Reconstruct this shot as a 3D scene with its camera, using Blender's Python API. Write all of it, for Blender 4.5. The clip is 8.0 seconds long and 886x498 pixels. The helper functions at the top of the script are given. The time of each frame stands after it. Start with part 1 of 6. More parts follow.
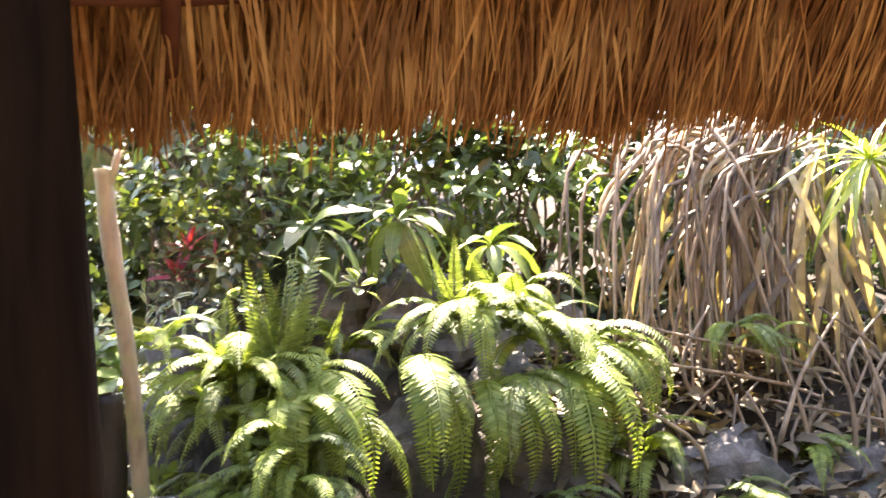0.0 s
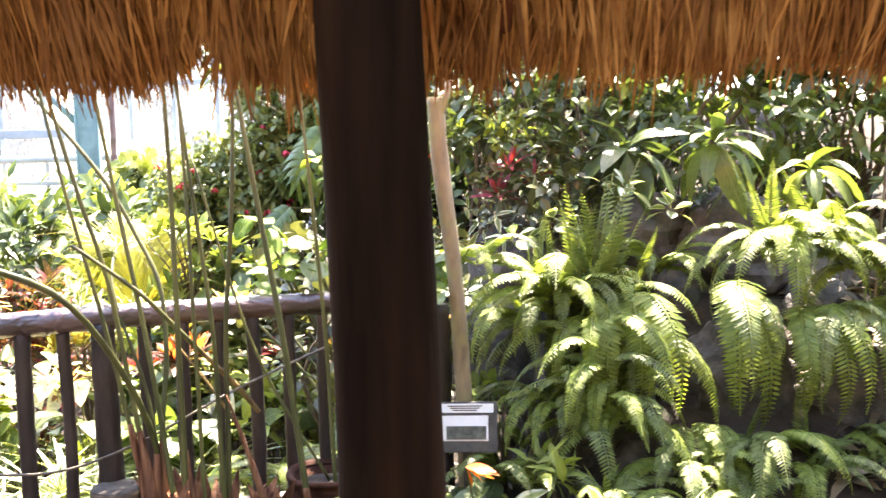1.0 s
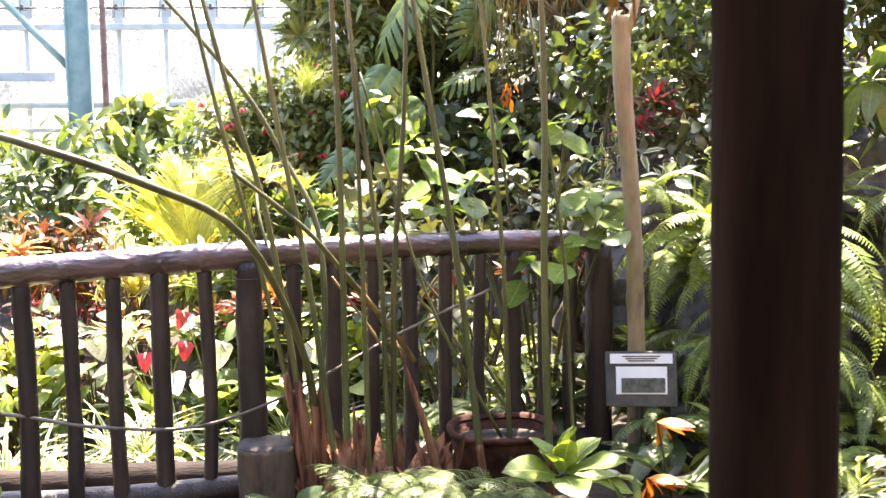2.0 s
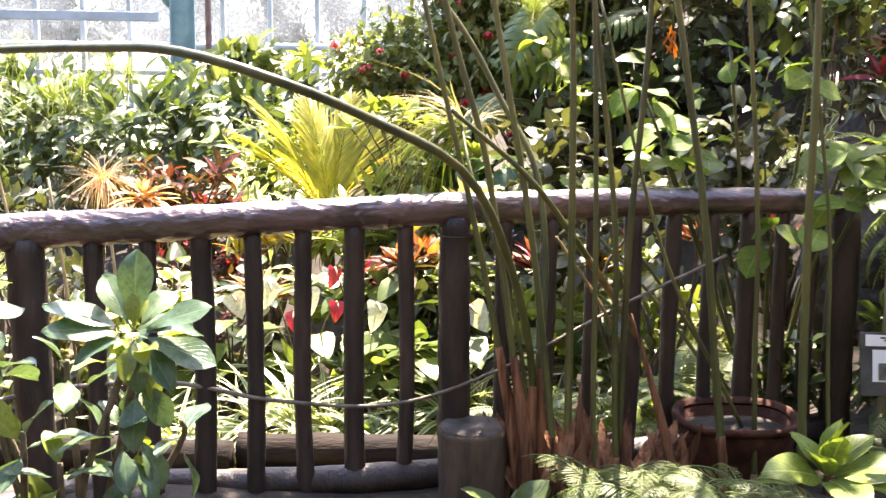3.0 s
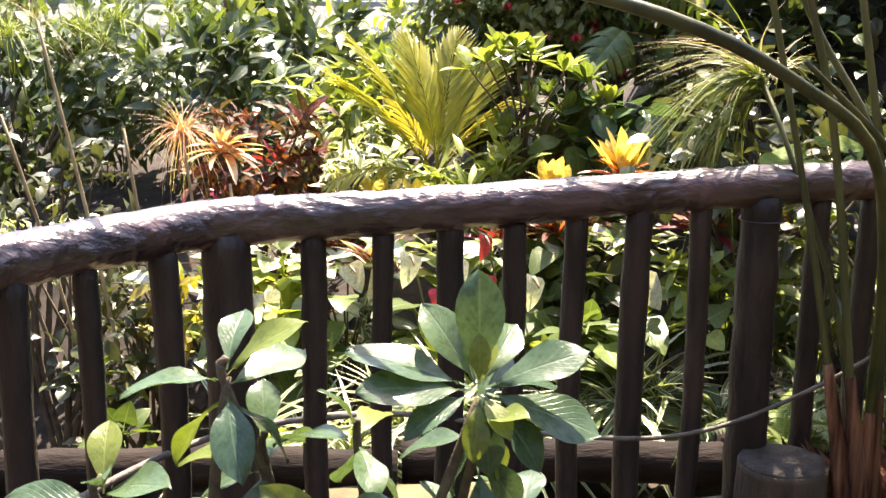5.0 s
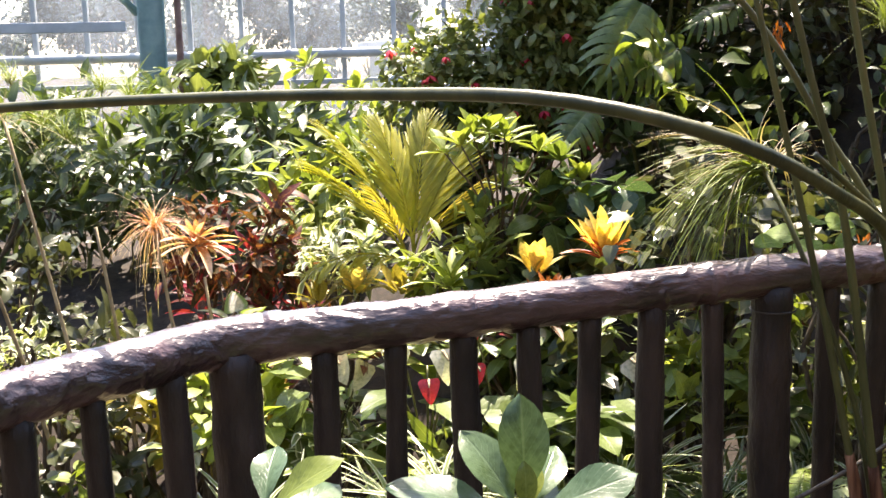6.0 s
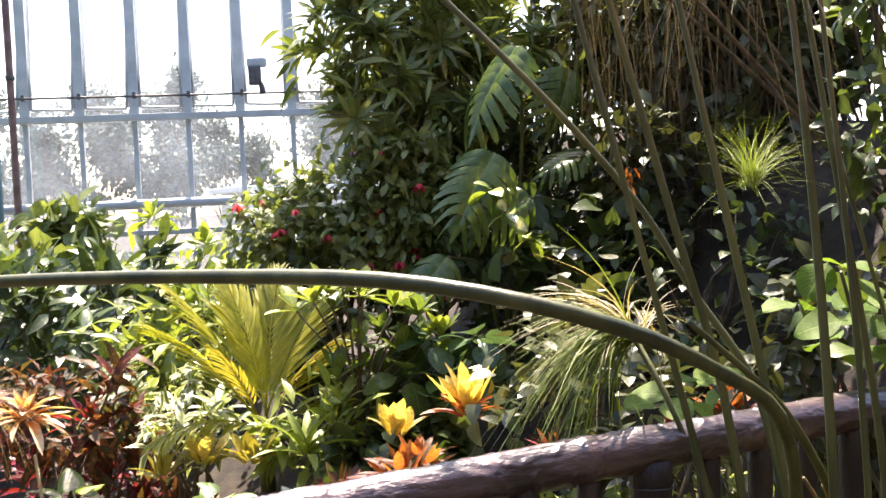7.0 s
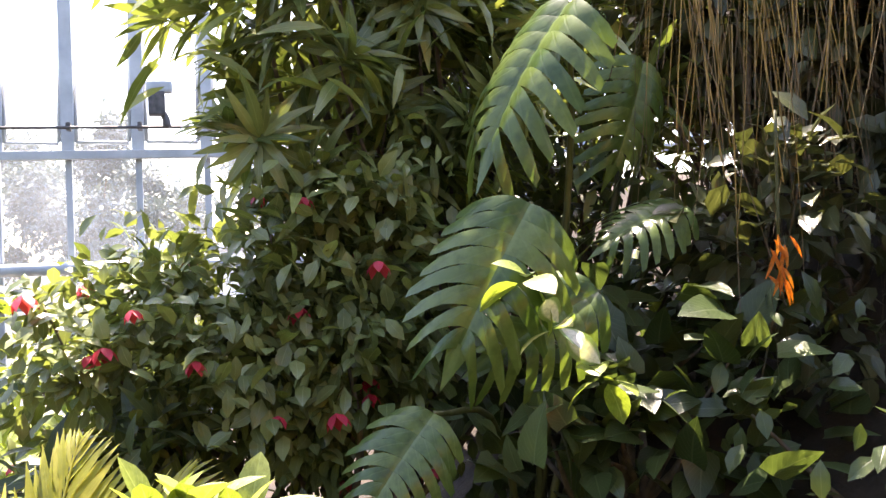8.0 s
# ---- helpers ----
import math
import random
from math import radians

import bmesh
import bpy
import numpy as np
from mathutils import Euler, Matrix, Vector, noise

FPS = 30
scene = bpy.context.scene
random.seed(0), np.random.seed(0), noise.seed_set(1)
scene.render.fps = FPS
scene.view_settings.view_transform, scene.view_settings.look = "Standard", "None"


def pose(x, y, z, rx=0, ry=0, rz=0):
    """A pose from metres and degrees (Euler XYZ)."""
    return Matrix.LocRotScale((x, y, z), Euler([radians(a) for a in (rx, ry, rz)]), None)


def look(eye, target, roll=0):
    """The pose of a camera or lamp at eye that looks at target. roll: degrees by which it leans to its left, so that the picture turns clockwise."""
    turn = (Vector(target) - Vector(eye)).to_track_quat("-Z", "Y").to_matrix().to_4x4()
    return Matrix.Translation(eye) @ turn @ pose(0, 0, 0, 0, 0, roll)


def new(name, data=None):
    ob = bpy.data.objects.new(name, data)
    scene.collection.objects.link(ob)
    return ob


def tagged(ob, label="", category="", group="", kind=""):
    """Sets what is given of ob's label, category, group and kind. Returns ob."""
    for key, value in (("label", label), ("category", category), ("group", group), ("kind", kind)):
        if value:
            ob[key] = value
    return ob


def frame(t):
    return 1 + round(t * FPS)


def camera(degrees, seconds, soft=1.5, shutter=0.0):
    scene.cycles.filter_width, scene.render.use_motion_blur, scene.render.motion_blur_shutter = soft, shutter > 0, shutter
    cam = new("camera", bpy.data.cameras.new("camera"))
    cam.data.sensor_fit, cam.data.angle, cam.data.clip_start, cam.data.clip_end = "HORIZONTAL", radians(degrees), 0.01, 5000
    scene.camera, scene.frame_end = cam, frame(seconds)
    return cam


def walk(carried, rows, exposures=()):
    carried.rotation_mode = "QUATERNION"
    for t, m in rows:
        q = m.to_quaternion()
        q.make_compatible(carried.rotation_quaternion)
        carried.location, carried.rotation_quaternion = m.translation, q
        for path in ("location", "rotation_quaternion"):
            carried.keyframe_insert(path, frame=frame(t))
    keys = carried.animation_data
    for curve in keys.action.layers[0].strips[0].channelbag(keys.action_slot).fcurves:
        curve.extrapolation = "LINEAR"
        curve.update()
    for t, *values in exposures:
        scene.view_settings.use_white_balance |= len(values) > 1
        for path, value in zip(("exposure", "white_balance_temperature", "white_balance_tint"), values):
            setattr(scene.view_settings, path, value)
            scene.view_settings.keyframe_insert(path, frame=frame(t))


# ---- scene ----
cam = camera(42.5, 8.0, 1.4, 0.18)

PATH = [
    (0, (2.239, -4.043, 1.492), (2.871, -2.145, 1.477), -2.4),
    (0.4, (2.282, -4.389, 1.64), (2.648, -2.426, 1.514), -1.8),
    (0.5, (2.284, -4.385, 1.626), (2.585, -2.412, 1.497), -1.6),
    (0.8, (2.257, -4.294, 1.625), (2.41, -2.307, 1.462), -1.6),
    (1, (2.188, -4.195, 1.604), (2.285, -2.206, 1.426), -1.5),
    (1.2, (2.083, -4.108, 1.587), (2.156, -2.119, 1.391), -1.4),
    (2.3, (1.177, -3.574, 1.451), (1.417, -1.606, 1.191), -0.2),
    (2.5, (1.111, -3.449, 1.445), (1.313, -1.479, 1.168), -0.0),
    (3, (0.937, -3.192, 1.418), (1.033, -1.221, 1.097), 0.6),
    (3.5, (0.746, -2.967, 1.419), (0.836, -1.003, 1.052), 0.7),
    (4, (0.581, -2.719, 1.398), (0.693, -0.764, 0.994), 0.9),
    (4.5, (0.422, -2.486, 1.411), (0.546, -0.543, 0.952), 0.8),
    (4.7, (0.328, -2.439, 1.425), (0.474, -0.5, 0.957), 1.1),
    (5.8, (0.1, -2.368, 1.43), (0.311, -0.406, 1.102), -1.6),
    (6, (0.101, -2.331, 1.505), (0.345, -0.374, 1.173), -1.5),
    (6.5, (0.127, -2.272, 1.54), (0.477, -0.313, 1.336), -2.2),
    (7, (0.153, -2.113, 1.552), (0.654, -0.18, 1.455), -2.6),
    (7.3, (0.2, -1.93, 1.575), (0.735, -0.003, 1.535), -2.6),
    (7.5, (0.27, -1.6, 1.568), (0.824, 0.321, 1.572), -2.6),
    (7.7, (0.49, -0.58, 1.6), (1.07, 1.335, 1.605), -2.3),
    (7.9, (0.752, 0.49, 1.63), (1.342, 2.4, 1.632), -2.0),
    (8, (0.78, 0.63, 1.632), (1.375, 2.54, 1.634), -1.9),
]
EXPOSURE = [(0, 3.78, 7400, 21), (1.2, 3.92, 7400, 21), (2.5, 3.36, 7400, 22), (3.5, 2.9, 7300, 21), (4.7, 2.47, 7300, 20), (6.5, 2.24, 7200, 19), (7.3, 2.18, 7150, 20), (7.5, 2.08, 7150, 20), (8, 2.78, 7250, 25)]
walk(cam, [(t, look(e, g, r)) for t, e, g, r in PATH], EXPOSURE)

# ---- light ----
SUN_FROM = Vector((1.0, 4.0, 7.6))
world = bpy.data.worlds.new("world")
scene.world = world
world.use_nodes = True
wn = world.node_tree.nodes
sky = wn.new("ShaderNodeTexSky")
sky.sky_type = "NISHITA"
sky.sun_disc = False
sky.sun_elevation = math.atan2(SUN_FROM.z, SUN_FROM.xy.length)
sky.sun_rotation = math.atan2(SUN_FROM.x, SUN_FROM.y)
world.node_tree.links.new(sky.outputs[0], wn["Background"].inputs[0])
wn["Background"].inputs[1].default_value = 0.13
sun = new("sun", bpy.data.lights.new("sun", "SUN"))
sun.data.energy, sun.data.angle, sun.data.color = 5.0, radians(0.6), (1.0, 0.95, 0.86)
sun.matrix_world = look(SUN_FROM, (0, 0, 0))


# ---- materials ----
def node_mat(name):
    m = bpy.data.materials.new(name)
    m.use_nodes = True
    nt = m.node_tree
    return m, nt, nt.nodes["Principled BSDF"], nt.links.new


def mixed(nt, a, b, fac, kind="MIX"):
    """A colour mix node; a, b and fac are sockets or values."""
    n = nt.nodes.new("ShaderNodeMix")
    n.data_type, n.blend_type = "RGBA", kind
    for key, v in ((6, a), (7, b), (0, fac)):
        if isinstance(v, bpy.types.NodeSocket):
            nt.links.new(v, n.inputs[key])
        else:
            n.inputs[key].default_value = (*v, 1) if isinstance(v, tuple) else v
    return n.outputs[2]


def math_node(nt, op, a, b=0.0, clamp=False):
    n = nt.nodes.new("ShaderNodeMath")
    n.operation, n.use_clamp = op, clamp
    for key, v in ((0, a), (1, b)):
        if isinstance(v, bpy.types.NodeSocket):
            nt.links.new(v, n.inputs[key])
        else:
            n.inputs[key].default_value = v
    return n.outputs[0]


def noise_node(nt, scale, detail=4.0, stretch=None, coord="Object", rough=0.6):
    tc = nt.nodes.new("ShaderNodeTexCoord")
    n = nt.nodes.new("ShaderNodeTexNoise")
    n.inputs["Scale"].default_value, n.inputs["Detail"].default_value = scale, detail
    n.inputs["Roughness"].default_value = rough
    src = tc.outputs[coord]
    if stretch:
        mp = nt.nodes.new("ShaderNodeMapping")
        mp.inputs["Scale"].default_value = stretch
        nt.links.new(src, mp.inputs[0])
        src = mp.outputs[0]
    nt.links.new(src, n.inputs["Vector"])
    return n.outputs[0]


def stepped(nt, value, lo, hi):
    n = nt.nodes.new("ShaderNodeMapRange")
    n.inputs[1].default_value, n.inputs[2].default_value = lo, hi
    nt.links.new(value, n.inputs[0])
    return n.outputs[0]


def bumped(nt, bsdf, height, strength, distance=0.01):
    n = nt.nodes.new("ShaderNodeBump")
    n.inputs["Strength"].default_value, n.inputs["Distance"].default_value = strength, distance
    nt.links.new(height, n.inputs["Height"])
    nt.links.new(n.outputs[0], bsdf.inputs["Normal"])


def random_of(nt):
    """A random number that differs from piece to piece and from island to island."""
    geo, ob = nt.nodes.new("ShaderNodeNewGeometry"), nt.nodes.new("ShaderNodeObjectInfo")
    return math_node(nt, "FRACT", math_node(nt, "ADD", geo.outputs["Random Per Island"], ob.outputs["Random"]))


def surface(name, c1, c2, scale=12.0, rough=0.7, bump=0.4, stretch=None, metal=0.0, lo=0.35, hi=0.65, grain=6.0, spec=0.5, c3=None, vary=0.0):
    """A solid surface: two colours in patches, finer grain, relief."""
    m, nt, b, link = node_mat(name)
    big, fine = noise_node(nt, scale, 5, stretch), noise_node(nt, scale * grain, 3, stretch)
    col = mixed(nt, c1, c2, stepped(nt, big, lo, hi))
    if c3:
        col = mixed(nt, col, c3, stepped(nt, noise_node(nt, scale * 0.37, 4), 0.52, 0.68))
    col = mixed(nt, col, (0.5, 0.5, 0.5), math_node(nt, "MULTIPLY", fine, 0.5), "OVERLAY")
    if vary:
        r = random_of(nt)
        col = mixed(nt, col, mixed(nt, col, (1 - vary, 1 - vary, 1 - vary), 1.0, "MULTIPLY"), r)
    link(col, b.inputs["Base Color"])
    b.inputs["Roughness"].default_value, b.inputs["Metallic"].default_value = rough, metal
    b.inputs["Specular IOR Level"].default_value = spec
    bumped(nt, b, math_node(nt, "ADD", big, math_node(nt, "MULTIPLY", fine, 0.6)), bump)
    return m


def leaf_mat(name, c1, c2, glow=0.35, rough=0.42, veins=0.25, tip=None, rim=None, spot=None, warm=1.0, spec=0.5):
    """A leaf that is glossy on its face and lets light through. tip: colour towards the tip; rim: colour of the margin; spot: colour of blotches."""
    m, nt, b, link = node_mat(name)
    uv = nt.nodes.new("ShaderNodeTexCoord").outputs["UV"]
    sep = nt.nodes.new("ShaderNodeSeparateXYZ")
    link(uv, sep.inputs[0])
    u, v = sep.outputs[0], sep.outputs[1]
    side = math_node(nt, "ABSOLUTE", math_node(nt, "SUBTRACT", u, 0.5))
    col = mixed(nt, c1, c2, random_of(nt))
    if tip:
        col = mixed(nt, col, tip, stepped(nt, v, 0.25, 0.85))
    blot = noise_node(nt, 11, 3)
    col = mixed(nt, col, mixed(nt, col, (0.62, 0.66, 0.55), 1.0, "MULTIPLY"), stepped(nt, blot, 0.45, 0.7))
    if spot:
        col = mixed(nt, col, spot, stepped(nt, noise_node(nt, 55, 2), 0.55, 0.6))
    if rim:
        col = mixed(nt, col, rim, stepped(nt, side, 0.24, 0.36))
    rib = stepped(nt, math_node(nt, "SUBTRACT", 0.035, side), 0.0, 0.02)
    slant = math_node(nt, "SUBTRACT", math_node(nt, "MULTIPLY", v, 9.0), math_node(nt, "MULTIPLY", side, 7.0))
    saw = math_node(nt, "ABSOLUTE", math_node(nt, "SUBTRACT", math_node(nt, "FRACT", slant), 0.5))
    vein = math_node(nt, "MAXIMUM", rib, math_node(nt, "MULTIPLY", stepped(nt, math_node(nt, "SUBTRACT", 0.09, saw), 0.0, 0.06), 0.5))
    pale = tuple(min(1.0, 0.12 + 1.5 * c) for c in c2)
    col = mixed(nt, col, pale, math_node(nt, "MULTIPLY", vein, veins))
    link(col, b.inputs["Base Color"])
    b.inputs["Roughness"].default_value = rough
    b.inputs["Specular IOR Level"].default_value = spec
    bumped(nt, b, math_node(nt, "ADD", math_node(nt, "MULTIPLY", vein, -0.6), math_node(nt, "MULTIPLY", blot, 0.6)), 0.3, 0.004)
    tr = nt.nodes.new("ShaderNodeBsdfTranslucent")
    link(mixed(nt, col, (1.0 * warm, 1.0, 0.45), 1.0, "MULTIPLY"), tr.inputs[0])
    mx = nt.nodes.new("ShaderNodeMixShader")
    mx.inputs[0].default_value = glow
    link(b.outputs[0], mx.inputs[1])
    link(tr.outputs[0], mx.inputs[2])
    link(mx.outputs[0], nt.nodes["Material Output"].inputs[0])
    return m


SOIL = surface("soil", (0.012, 0.009, 0.006), (0.045, 0.032, 0.02), 9, 0.95, 0.8)
SAND = surface("sandy_path", (0.07, 0.056, 0.022), (0.14, 0.115, 0.05), 5, 0.9, 0.7, c3=(0.035, 0.032, 0.014))
ROCK = surface("rock", (0.026, 0.023, 0.020), (0.115, 0.103, 0.09), 9, 0.85, 1.0, c3=(0.035, 0.042, 0.02))
RAIL = surface("rail_wood", (0.018, 0.009, 0.010), (0.118, 0.066, 0.067), 11, 0.32, 0.75, (0.35, 1, 1), lo=0.36, hi=0.72, grain=4, spec=0.7)
varnish = RAIL.node_tree.nodes["Principled BSDF"].inputs
varnish["Coat Weight"].default_value, varnish["Coat Roughness"].default_value = 0.5, 0.2
PICKET = surface("picket_wood", (0.014, 0.009, 0.007), (0.05, 0.032, 0.025), 14, 0.55, 0.8, (1, 1, 0.3), vary=0.35)
HUTWOOD = surface("dark_post_wood", (0.008, 0.0042, 0.0022), (0.027, 0.0125, 0.0055), 8, 0.85, 0.6, (1, 1, 0.12), spec=0.05)
BAMBOO = surface("batten_wood", (0.06, 0.016, 0.007), (0.15, 0.05, 0.02), 9, 0.8, 0.4, (0.2, 1, 1), spec=0.08)
THATCH = surface("thatch", (0.30, 0.105, 0.022), (0.58, 0.29, 0.085), 5, 0.85, 0.5, vary=0.45, spec=0.15)
THATCHB = surface("dark_thatch", (0.17, 0.058, 0.014), (0.38, 0.165, 0.048), 5, 0.85, 0.5, vary=0.45, spec=0.15)
# Near-black: the shade of overhanging plants is put into this wood's colour.
EDGEWOOD_SHADE = surface("shaded_edging_wood", (0.006, 0.004, 0.003), (0.026, 0.017, 0.011), 12, 0.85, 0.9, (0.25, 1, 1), spec=0.2)
STUMPBARK = surface("stump_bark", (0.035, 0.024, 0.014), (0.105, 0.072, 0.042), 18, 0.85, 0.9, (1, 1, 0.25))
STUMPTOP = surface("stump_top", (0.022, 0.018, 0.014), (0.085, 0.07, 0.054), 18, 0.85, 0.6)
TRUNK = surface("pale_trunk", (0.13, 0.098, 0.058), (0.30, 0.24, 0.145), 14, 0.75, 0.6, (1, 1, 0.3), c3=(0.22, 0.22, 0.09))
TWIG = surface("twig_bark", (0.05, 0.035, 0.02), (0.13, 0.10, 0.06), 30, 0.8, 0.6)
ROPE = surface("cable", (0.08, 0.064, 0.048), (0.19, 0.16, 0.12), 30, 0.6, 0.5)
TERRA = surface("terracotta", (0.026, 0.010, 0.006), (0.085, 0.034, 0.02), 16, 0.9, 0.9, spec=0.2)
STEEL = surface("painted_steel", (0.16, 0.27, 0.27), (0.26, 0.38, 0.37), 6, 0.5, 0.15)
BARS = surface("grey_glazing_bar", (0.30, 0.33, 0.34), (0.42, 0.45, 0.46), 5, 0.5, 0.15)
PIPE = surface("rusty_pipe", (0.10, 0.045, 0.04), (0.2, 0.11, 0.10), 12, 0.6, 0.3)
IRON = surface("dark_iron", (0.03, 0.03, 0.03), (0.09, 0.08, 0.075), 20, 0.5, 0.3)
WALLM = surface("plaster_wall", (0.5, 0.5, 0.46), (0.66, 0.65, 0.6), 3, 0.9, 0.3)
# Boards of the added walls, dark so that little light bounces back.
BOARDS = surface("shade_wall_boards", (0.03, 0.028, 0.022), (0.07, 0.06, 0.045), 3, 0.8, 0.4, (1, 1, 0.1))
STEMG = surface("green_stem", (0.04, 0.05, 0.013), (0.125, 0.125, 0.035), 12, 0.45, 0.25, (1, 1, 0.2), vary=0.4)
STALKY = surface("yellowing_stalk", (0.09, 0.06, 0.02), (0.27, 0.18, 0.06), 30, 0.6, 0.5, (1, 1, 0.1))
SHEATH = surface("red_sheath", (0.07, 0.024, 0.014), (0.40, 0.19, 0.10), 48, 0.8, 1.0, (1, 1, 0.07), vary=0.5, spec=0.2)
STRAW = surface("straw", (0.30, 0.22, 0.11), (0.52, 0.42, 0.25), 16, 0.7, 0.3, vary=0.4)
DRYSTEM = surface("dry_stem", (0.10, 0.068, 0.042), (0.42, 0.33, 0.22), 14, 0.75, 0.5, (1, 1, 0.25), vary=0.6)
FRAMEM = surface("sign_frame", (0.03, 0.03, 0.028), (0.07, 0.07, 0.06), 20, 0.5, 0.2)
WHITEM = surface("sign_white", (0.7, 0.72, 0.68), (0.8, 0.8, 0.78), 8, 0.4, 0.05)
DARKPIC = surface("sign_picture", (0.03, 0.04, 0.03), (0.12, 0.13, 0.11), 30, 0.4, 0.05)

L_SHRUB = leaf_mat("leaf_blue_green", (0.055, 0.105, 0.062), (0.115, 0.18, 0.085), 0.32, 0.24, 0.16)
L_YOUNG = leaf_mat("leaf_young", (0.15, 0.20, 0.035), (0.24, 0.28, 0.06), 0.4, 0.32, 0.2)
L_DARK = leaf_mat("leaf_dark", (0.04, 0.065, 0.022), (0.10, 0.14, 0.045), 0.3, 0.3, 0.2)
L_MID = leaf_mat("leaf_mid", (0.07, 0.115, 0.025), (0.17, 0.23, 0.06), 0.4, 0.38, 0.25)
L_LIME = leaf_mat("leaf_lime", (0.20, 0.27, 0.04), (0.34, 0.40, 0.09), 0.45, 0.42, 0.25)
# Brighter copy of the mid green, with the bed's sunlight put into its colour.
L_SUN = leaf_mat("leaf_sunlit_green", (0.16, 0.22, 0.04), (0.36, 0.41, 0.10), 0.42, 0.35, 0.25)
L_FERN = leaf_mat("leaf_fern", (0.16, 0.23, 0.035), (0.28, 0.35, 0.075), 0.46, 0.5, 0.1, spec=0.4)
L_FERND = leaf_mat("leaf_fern_dark", (0.10, 0.14, 0.03), (0.19, 0.24, 0.07), 0.4, 0.5, 0.15)
L_PALM = leaf_mat("leaf_palm", (0.31, 0.33, 0.03), (0.50, 0.46, 0.055), 0.58, 0.4, 0.15)
L_STRAP = leaf_mat("leaf_striped", (0.16, 0.22, 0.06), (0.24, 0.31, 0.10), 0.4, 0.42, 0.1, rim=(0.74, 0.75, 0.58))
L_VARI = leaf_mat("leaf_variegated", (0.13, 0.18, 0.055), (0.24, 0.29, 0.1), 0.4, 0.35, 0.2, rim=(0.62, 0.63, 0.45))
L_RED = leaf_mat("leaf_red", (0.16, 0.014, 0.02), (0.34, 0.03, 0.05), 0.4, 0.4, 0.2)
L_CROTON = leaf_mat("leaf_croton", (0.12, 0.02, 0.022), (0.055, 0.065, 0.022), 0.38, 0.45, 0.35, spot=(0.26, 0.09, 0.03), spec=0.25)
L_ORANGE = leaf_mat("bract_orange", (0.55, 0.13, 0.035), (0.66, 0.25, 0.07), 0.35, 0.45, 0.1, tip=(0.7, 0.40, 0.18))
L_YELLOW = leaf_mat("bract_yellow", (0.72, 0.44, 0.07), (0.80, 0.58, 0.13), 0.45, 0.4, 0.05, tip=(0.86, 0.70, 0.24))
L_SPATHER = leaf_mat("spathe_red", (0.52, 0.03, 0.05), (0.62, 0.10, 0.12), 0.3, 0.25, 0.15)
L_SPATHEW = leaf_mat("spathe_white", (0.78, 0.76, 0.70), (0.84, 0.82, 0.77), 0.5, 0.25, 0.05)
L_FLOWO = leaf_mat("petal_orange", (0.75, 0.17, 0.02), (0.8, 0.26, 0.03), 0.4, 0.45, 0.1)
L_FLOWP = leaf_mat("petal_red", (0.62, 0.02, 0.06), (0.72, 0.07, 0.12), 0.4, 0.45, 0.1)
L_TAN = leaf_mat("leaf_dry", (0.34, 0.27, 0.15), (0.52, 0.44, 0.27), 0.3, 0.6, 0.1)
L_THREAD = leaf_mat("thread_green", (0.16, 0.22, 0.035), (0.26, 0.32, 0.06), 0.4, 0.5, 0.0)
# The blue-grey paleness of distant haze is mixed into this leaf colour.
L_FAR = leaf_mat("leaf_far_hazed", (0.06, 0.10, 0.095), (0.12, 0.165, 0.15), 0.1, 0.7, 0.0)
L_BRACTR = leaf_mat("bract_red", (0.40, 0.05, 0.035), (0.52, 0.12, 0.05), 0.4, 0.45, 0.1, tip=(0.56, 0.2, 0.06))
L_BROWN = leaf_mat("leaf_fallen", (0.07, 0.05, 0.03), (0.24, 0.18, 0.10), 0.15, 0.7, 0.1)
L_DEEP = leaf_mat("leaf_deep_green", (0.048, 0.058, 0.026), (0.11, 0.12, 0.05), 0.28, 0.28, 0.2)
L_FSHRUB = leaf_mat("leaf_grey_shrub", (0.115, 0.155, 0.05), (0.27, 0.31, 0.12), 0.36, 0.25, 0.2)
L_ROSET = leaf_mat("leaf_rosette", (0.12, 0.18, 0.03), (0.24, 0.31, 0.06), 0.38, 0.4, 0.6)
L_TREE = leaf_mat("leaf_tree", (0.105, 0.15, 0.046), (0.265, 0.30, 0.10), 0.34, 0.22, 0.2)
L_CLIMB = leaf_mat("leaf_soft_green", (0.10, 0.18, 0.03), (0.20, 0.29, 0.055), 0.5, 0.6, 0.3, spec=0.25)
L_PALEB = leaf_mat("bract_pale", (0.60, 0.20, 0.07), (0.70, 0.36, 0.16), 0.4, 0.45, 0.1, tip=(0.80, 0.62, 0.45))
L_OLIVE = leaf_mat("leaf_olive_yellow", (0.30, 0.25, 0.04), (0.42, 0.33, 0.06), 0.4, 0.4, 0.3)
# Near-white leaf: some uses are pale foliage, others glints put into colour.
L_WHITE_GLINT = leaf_mat("leaf_white_and_glint", (0.62, 0.64, 0.54), (0.72, 0.72, 0.64), 0.35, 0.35, 0.1, rim=(0.2, 0.3, 0.1))

glass_mat, gnt, _, glink = node_mat("dusty_glass")
clear, milk, gmix = gnt.nodes.new("ShaderNodeBsdfTransparent"), gnt.nodes.new("ShaderNodeBsdfTranslucent"), gnt.nodes.new("ShaderNodeMixShader")
milk.inputs[0].default_value = (0.74, 0.84, 0.95, 1)
dust = math_node(gnt, "ADD", math_node(gnt, "MULTIPLY", stepped(gnt, noise_node(gnt, 1.6, 5), 0.3, 0.8), 0.07), 0.02)
glink(dust, gmix.inputs[0])
glink(clear.outputs[0], gmix.inputs[1])
glink(milk.outputs[0], gmix.inputs[2])
